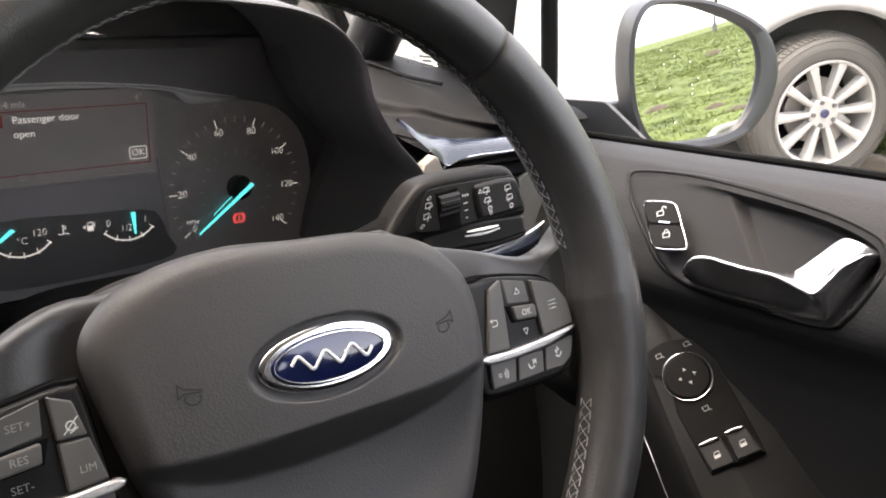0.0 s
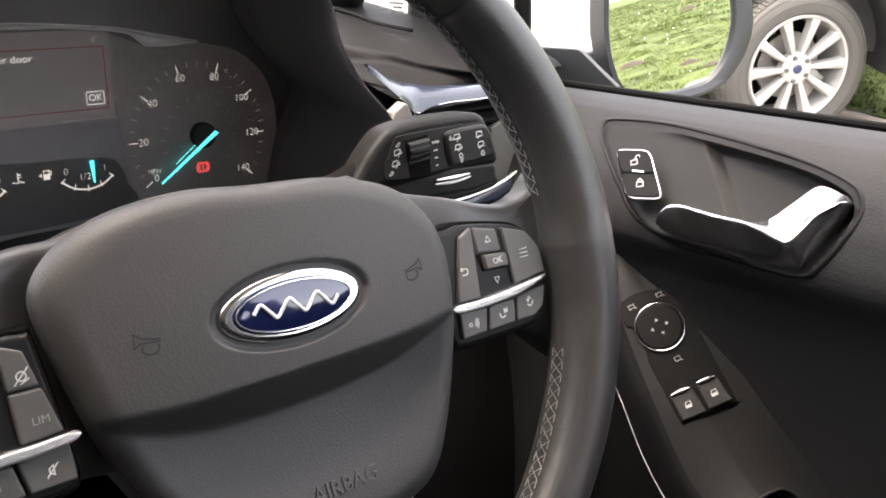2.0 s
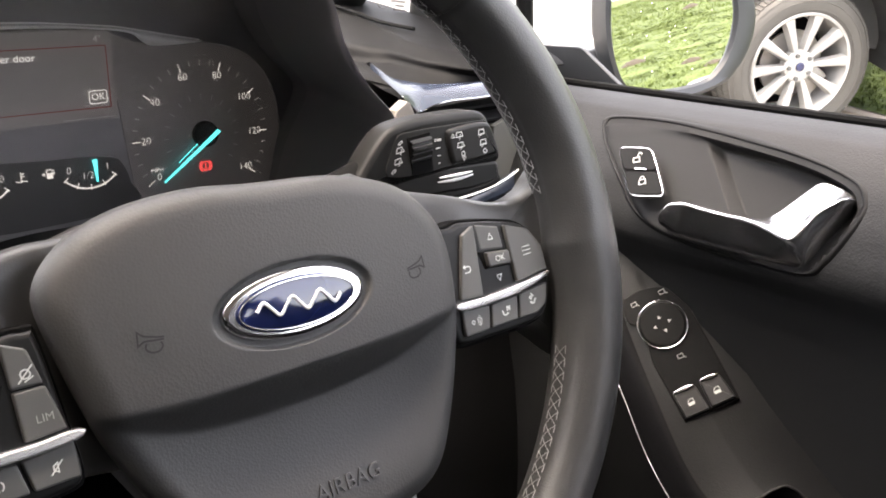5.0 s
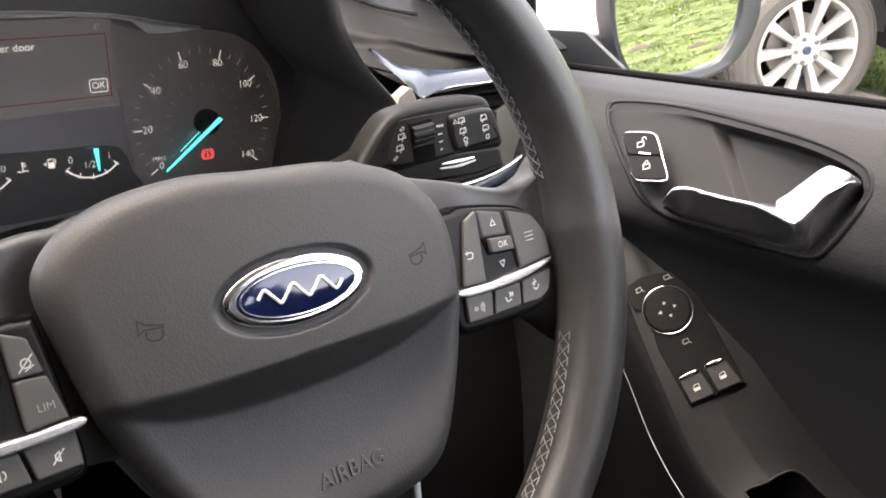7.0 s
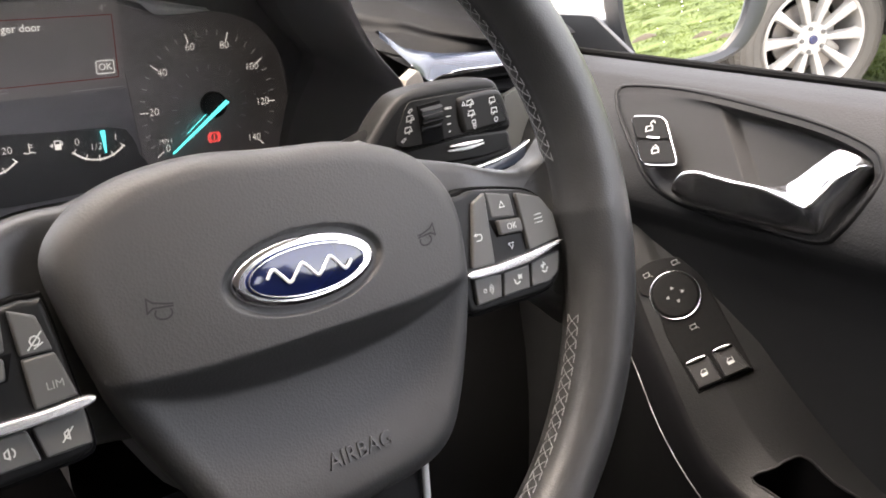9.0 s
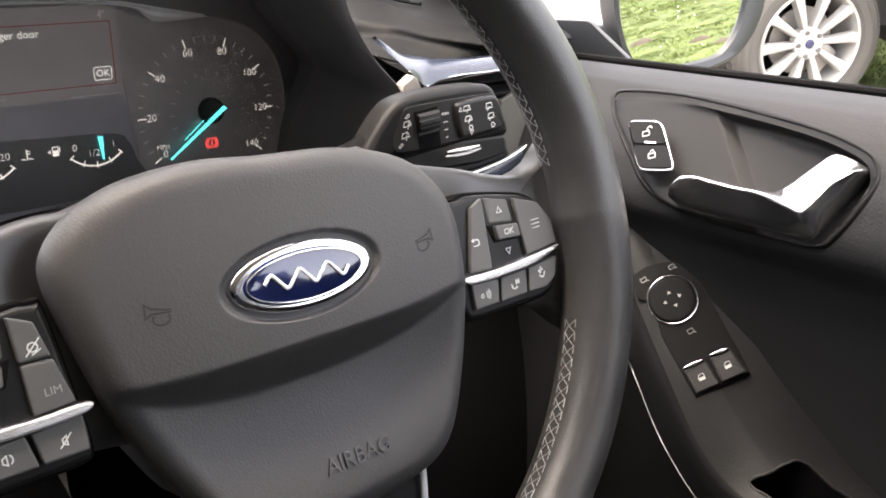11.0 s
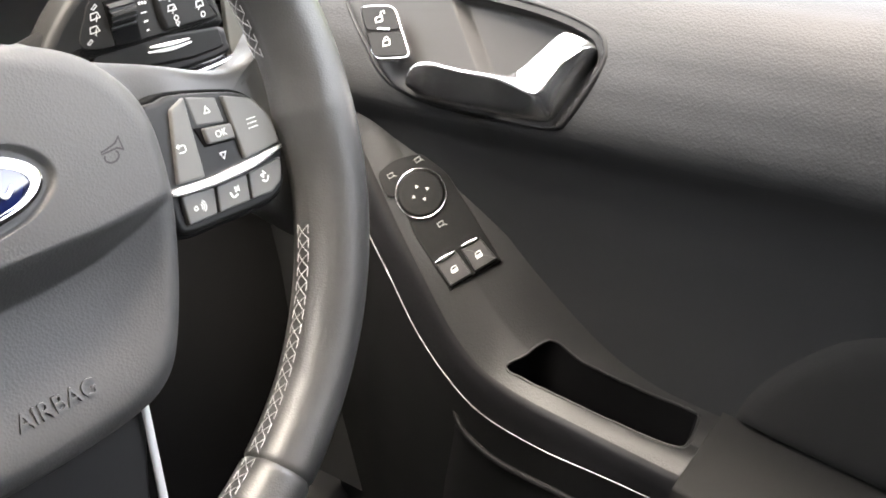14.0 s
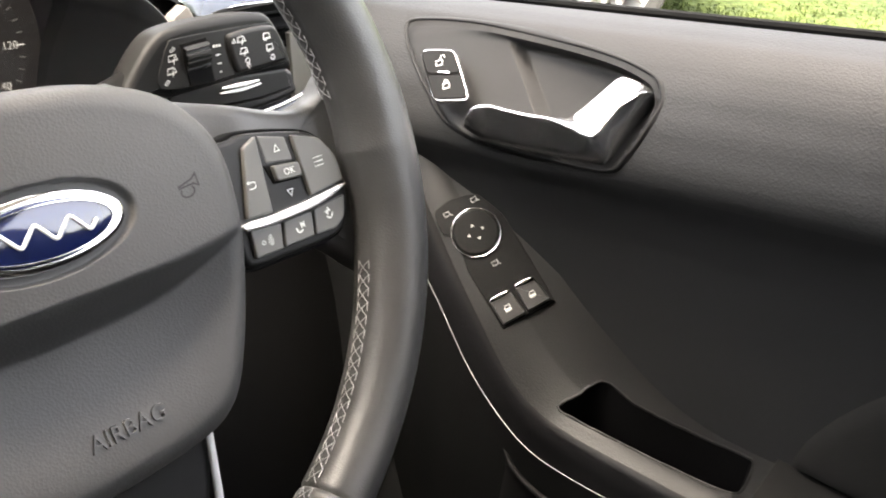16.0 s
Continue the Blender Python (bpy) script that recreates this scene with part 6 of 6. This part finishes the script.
        return (0.5085 - 0.006 * math.sqrt(max(0, 1 - v ** 10)) + 0.010 * edge * 0, p.x, p.y)
    part("insert", sheet(bulge, 80, 24, close_u=True), INSERT_SKIN, d, "padded dark door insert")


MIDDLE_SKIN = material("dark_middle_plastic", (0.0128, 0.0132, 0.0137), 0.62, spec=0.22, bump=0.2, grain_size=0.0008)
RECESS_SKIN = material("smooth_recess_plastic", (0.0085, 0.0085, 0.0087), 0.55, spec=0.2, bump=0.15, grain_size=0.0006)
ARM_SKIN = material("sprayed_armrest_plastic", (0.0072, 0.0073, 0.0075), 0.42, spec=0.30, bump=0.5, grain_size=0.0011)
PAD_SKIN = material("soft_pad_cloth", (0.0090, 0.0088, 0.0085), 0.8, spec=0.15, bump=0.3, grain_size=0.0008)
INSERT_SKIN = material("dark_insert_cloth", (0.0095, 0.0095, 0.0095), 0.85, spec=0.15, bump=0.4, grain_size=0.0010)
HANDLE_CHROME = material("brushed_handle_chrome", (0.78, 0.78, 0.79), 0.24, metal=1.0, vary=0.04, blotch=0.01)

# darkened for the shade low on the door
LOWER_SHADE = material("shaded_lower_plastic", (0.0036, 0.0037, 0.0040), 0.65, spec=0.12, bump=0.2, grain_size=0.0008)
# the pocket's inner shade, put into the colour
POCKET_SHADE = material("pocket_shade_black", (0.002, 0.002, 0.0022), 0.9, spec=0.04)
EDGE_BLACK = material("black_edge_gloss", (0.005, 0.005, 0.0056), 0.36, spec=0.14, vary=0.03)
PACK_BLACK = material("switch_plate_black", (0.0055, 0.0055, 0.0056), 0.5, spec=0.10)
SWITCH_M = frame_of((0.4925, 0.2929, 0.8116), (0.6836, -0.4794, 0.5503), (0.1004, 0.8086, 0.5797))
PACK = [(-0.0175, 0.0262), (-0.0120, 0.0285), (-0.0021, 0.0290), (0.0129, 0.0240), (0.0215, 0.0150), (0.0222, 0.0), (0.0215, -0.04), (0.0205, -0.0640), (0.0182, -0.0660), (0.0021, -0.0655), (-0.0160, -0.0650), (-0.0185, -0.0630), (-0.0186, -0.0400), (-0.0184, -0.0200), (-0.0160, -0.0090), (-0.0160, 0.0070), (-0.0200, 0.0120)]
SW_KEYS = ([(-0.0170, -0.0455), (-0.0012, -0.0462), (-0.0003, -0.0640), (-0.0170, -0.0632)], [(0.0024, -0.0455), (0.0166, -0.0470), (0.0186, -0.0645), (0.0014, -0.0638)])


def window_switches(d):
    pack = new("switch_pack")
    pack.parent = d
    pack.matrix_local = SWITCH_M @ Matrix.Translation((0, 0, 0.0016))
    pack["label"] = "mirror knob and two window switches on a black plate"
    part("plate", plate(PACK, 0.004, 0.0005, 80), PACK_BLACK, pack).location.z = 0.0016
    disc = lambda r, n=48: [(r * math.cos(2 * math.pi * i / n), r * math.sin(2 * math.pi * i / n)) for i in range(n)]
    part("knob_ring", tube([(x, y, 0.0030) for x, y in disc(0.0168, 64)], 0.00042, 8, closed=True), SATIN_CHROME, pack, "thin chrome ring")
    part("mirror_knob", plate(disc(0.0160), 0.008, 0.0016, 64), PACK_BLACK, pack, "round black mirror knob").location.z = 0.0042
    for x, y, t in ((0, 0.0052, 0), (0.0056, 0.0, -90), (0, -0.0052, 180), (-0.0056, 0, 90)):
        bm = bmesh.new()
        bm.faces.new([bm.verts.new(p) for p in ((-0.0013, -0.0011, 0), (0.0013, -0.0011, 0), (0, 0.0012, 0))])
        mark(pack, bm, x, y, 0.0045, DIM_MARK, t, "arrow")
    for k in (0, 1):
        sw = part("window_switch", plate(rounded(SW_KEYS[k], 0.0012, 3), 0.005, 0.0010, 16, False), SATIN_BLACK, pack, "black window switch with chrome lip")
        sw.location.z = 0.0040
        (x0, y0), (x1, y1) = SW_KEYS[k][0], SW_KEYS[k][1]
        lip = [(lerp(x0, x1, q), lerp(y0, y1, q) + 0.0006 - 0.0016 * math.sin(math.pi * q)) for q in (0.04, 0.3, 0.6, 0.97)]
        lip += [(lerp(x0, x1, q), lerp(y0, y1, q) + 0.0010 + 0.0008 * math.sin(math.pi * q)) for q in (0.97, 0.6, 0.3, 0.04)]
        part("lip", rot(plate(lip, 0.003, 0.0005, 24, False), Matrix.Translation((0, 0, 0.0014))), CHROME, sw)
        cx, cy = (sum(p[i] for p in SW_KEYS[k]) / 4 for i in (0, 1))
        pane = bmesh.new()
        pane.faces.new([pane.verts.new((x, y, 0)) for x, y in ((-0.0022, -0.0018), (0.0022, -0.0018), (0.0022, 0.0002), (-0.0022, 0.0002))])
        rot(pane, Matrix.Identity(4))
        mark(sw, joined(pane, stroke([[(-0.0022, 0), (-0.0008, 0.0022), (0.0022, 0.0022), (0.0022, 0)]], 0.0004)), cx, cy - 0.0006, 0.0003, WHITE_MARK, 0, "window_symbol")
    fold = stroke([[(-0.0022, -0.0014), (0.0014, -0.0014), (0.0018, 0.0014), (-0.0022, 0.0014), (-0.0022, -0.0014)], [(0.0014, -0.001), (0.0028, -0.0024)]], 0.0004)
    for x, y in ((-0.0101, 0.0215), (0.0109, 0.0207), (0.0004, -0.0245)):
        mark(pack, fold.copy(), x, y, 0.0019, DIM_MARK, 0, "mirror_symbol")
    fold.free()


def door():
    d = thing("driver_door", "closed front door with grained black panel, chrome handle and glossy armrest edge", "car door")
    part("upper_panel", panel_mesh(0.0, WAIST, 70), DOOR_SKIN, d, "grained black upper panel")
    part("middle_panel", panel_mesh(WAIST, 0.45, 60), MIDDLE_SKIN, d, "darker smooth middle panel")
    part("outer_skin", sheet(lambda u, v: (0.60 + 0.03 * math.sin(v * 2.6), lerp(0.66, -0.45, u), lerp(0.93, 0.25, v)), 10, 10), CAR_WHITE, d)
    # the edge is near black in place of footwell shade
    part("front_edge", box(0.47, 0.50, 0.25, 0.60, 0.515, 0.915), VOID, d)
    handle_pull(d)
    armrest(d)
    window_switches(d)
    return d


door()
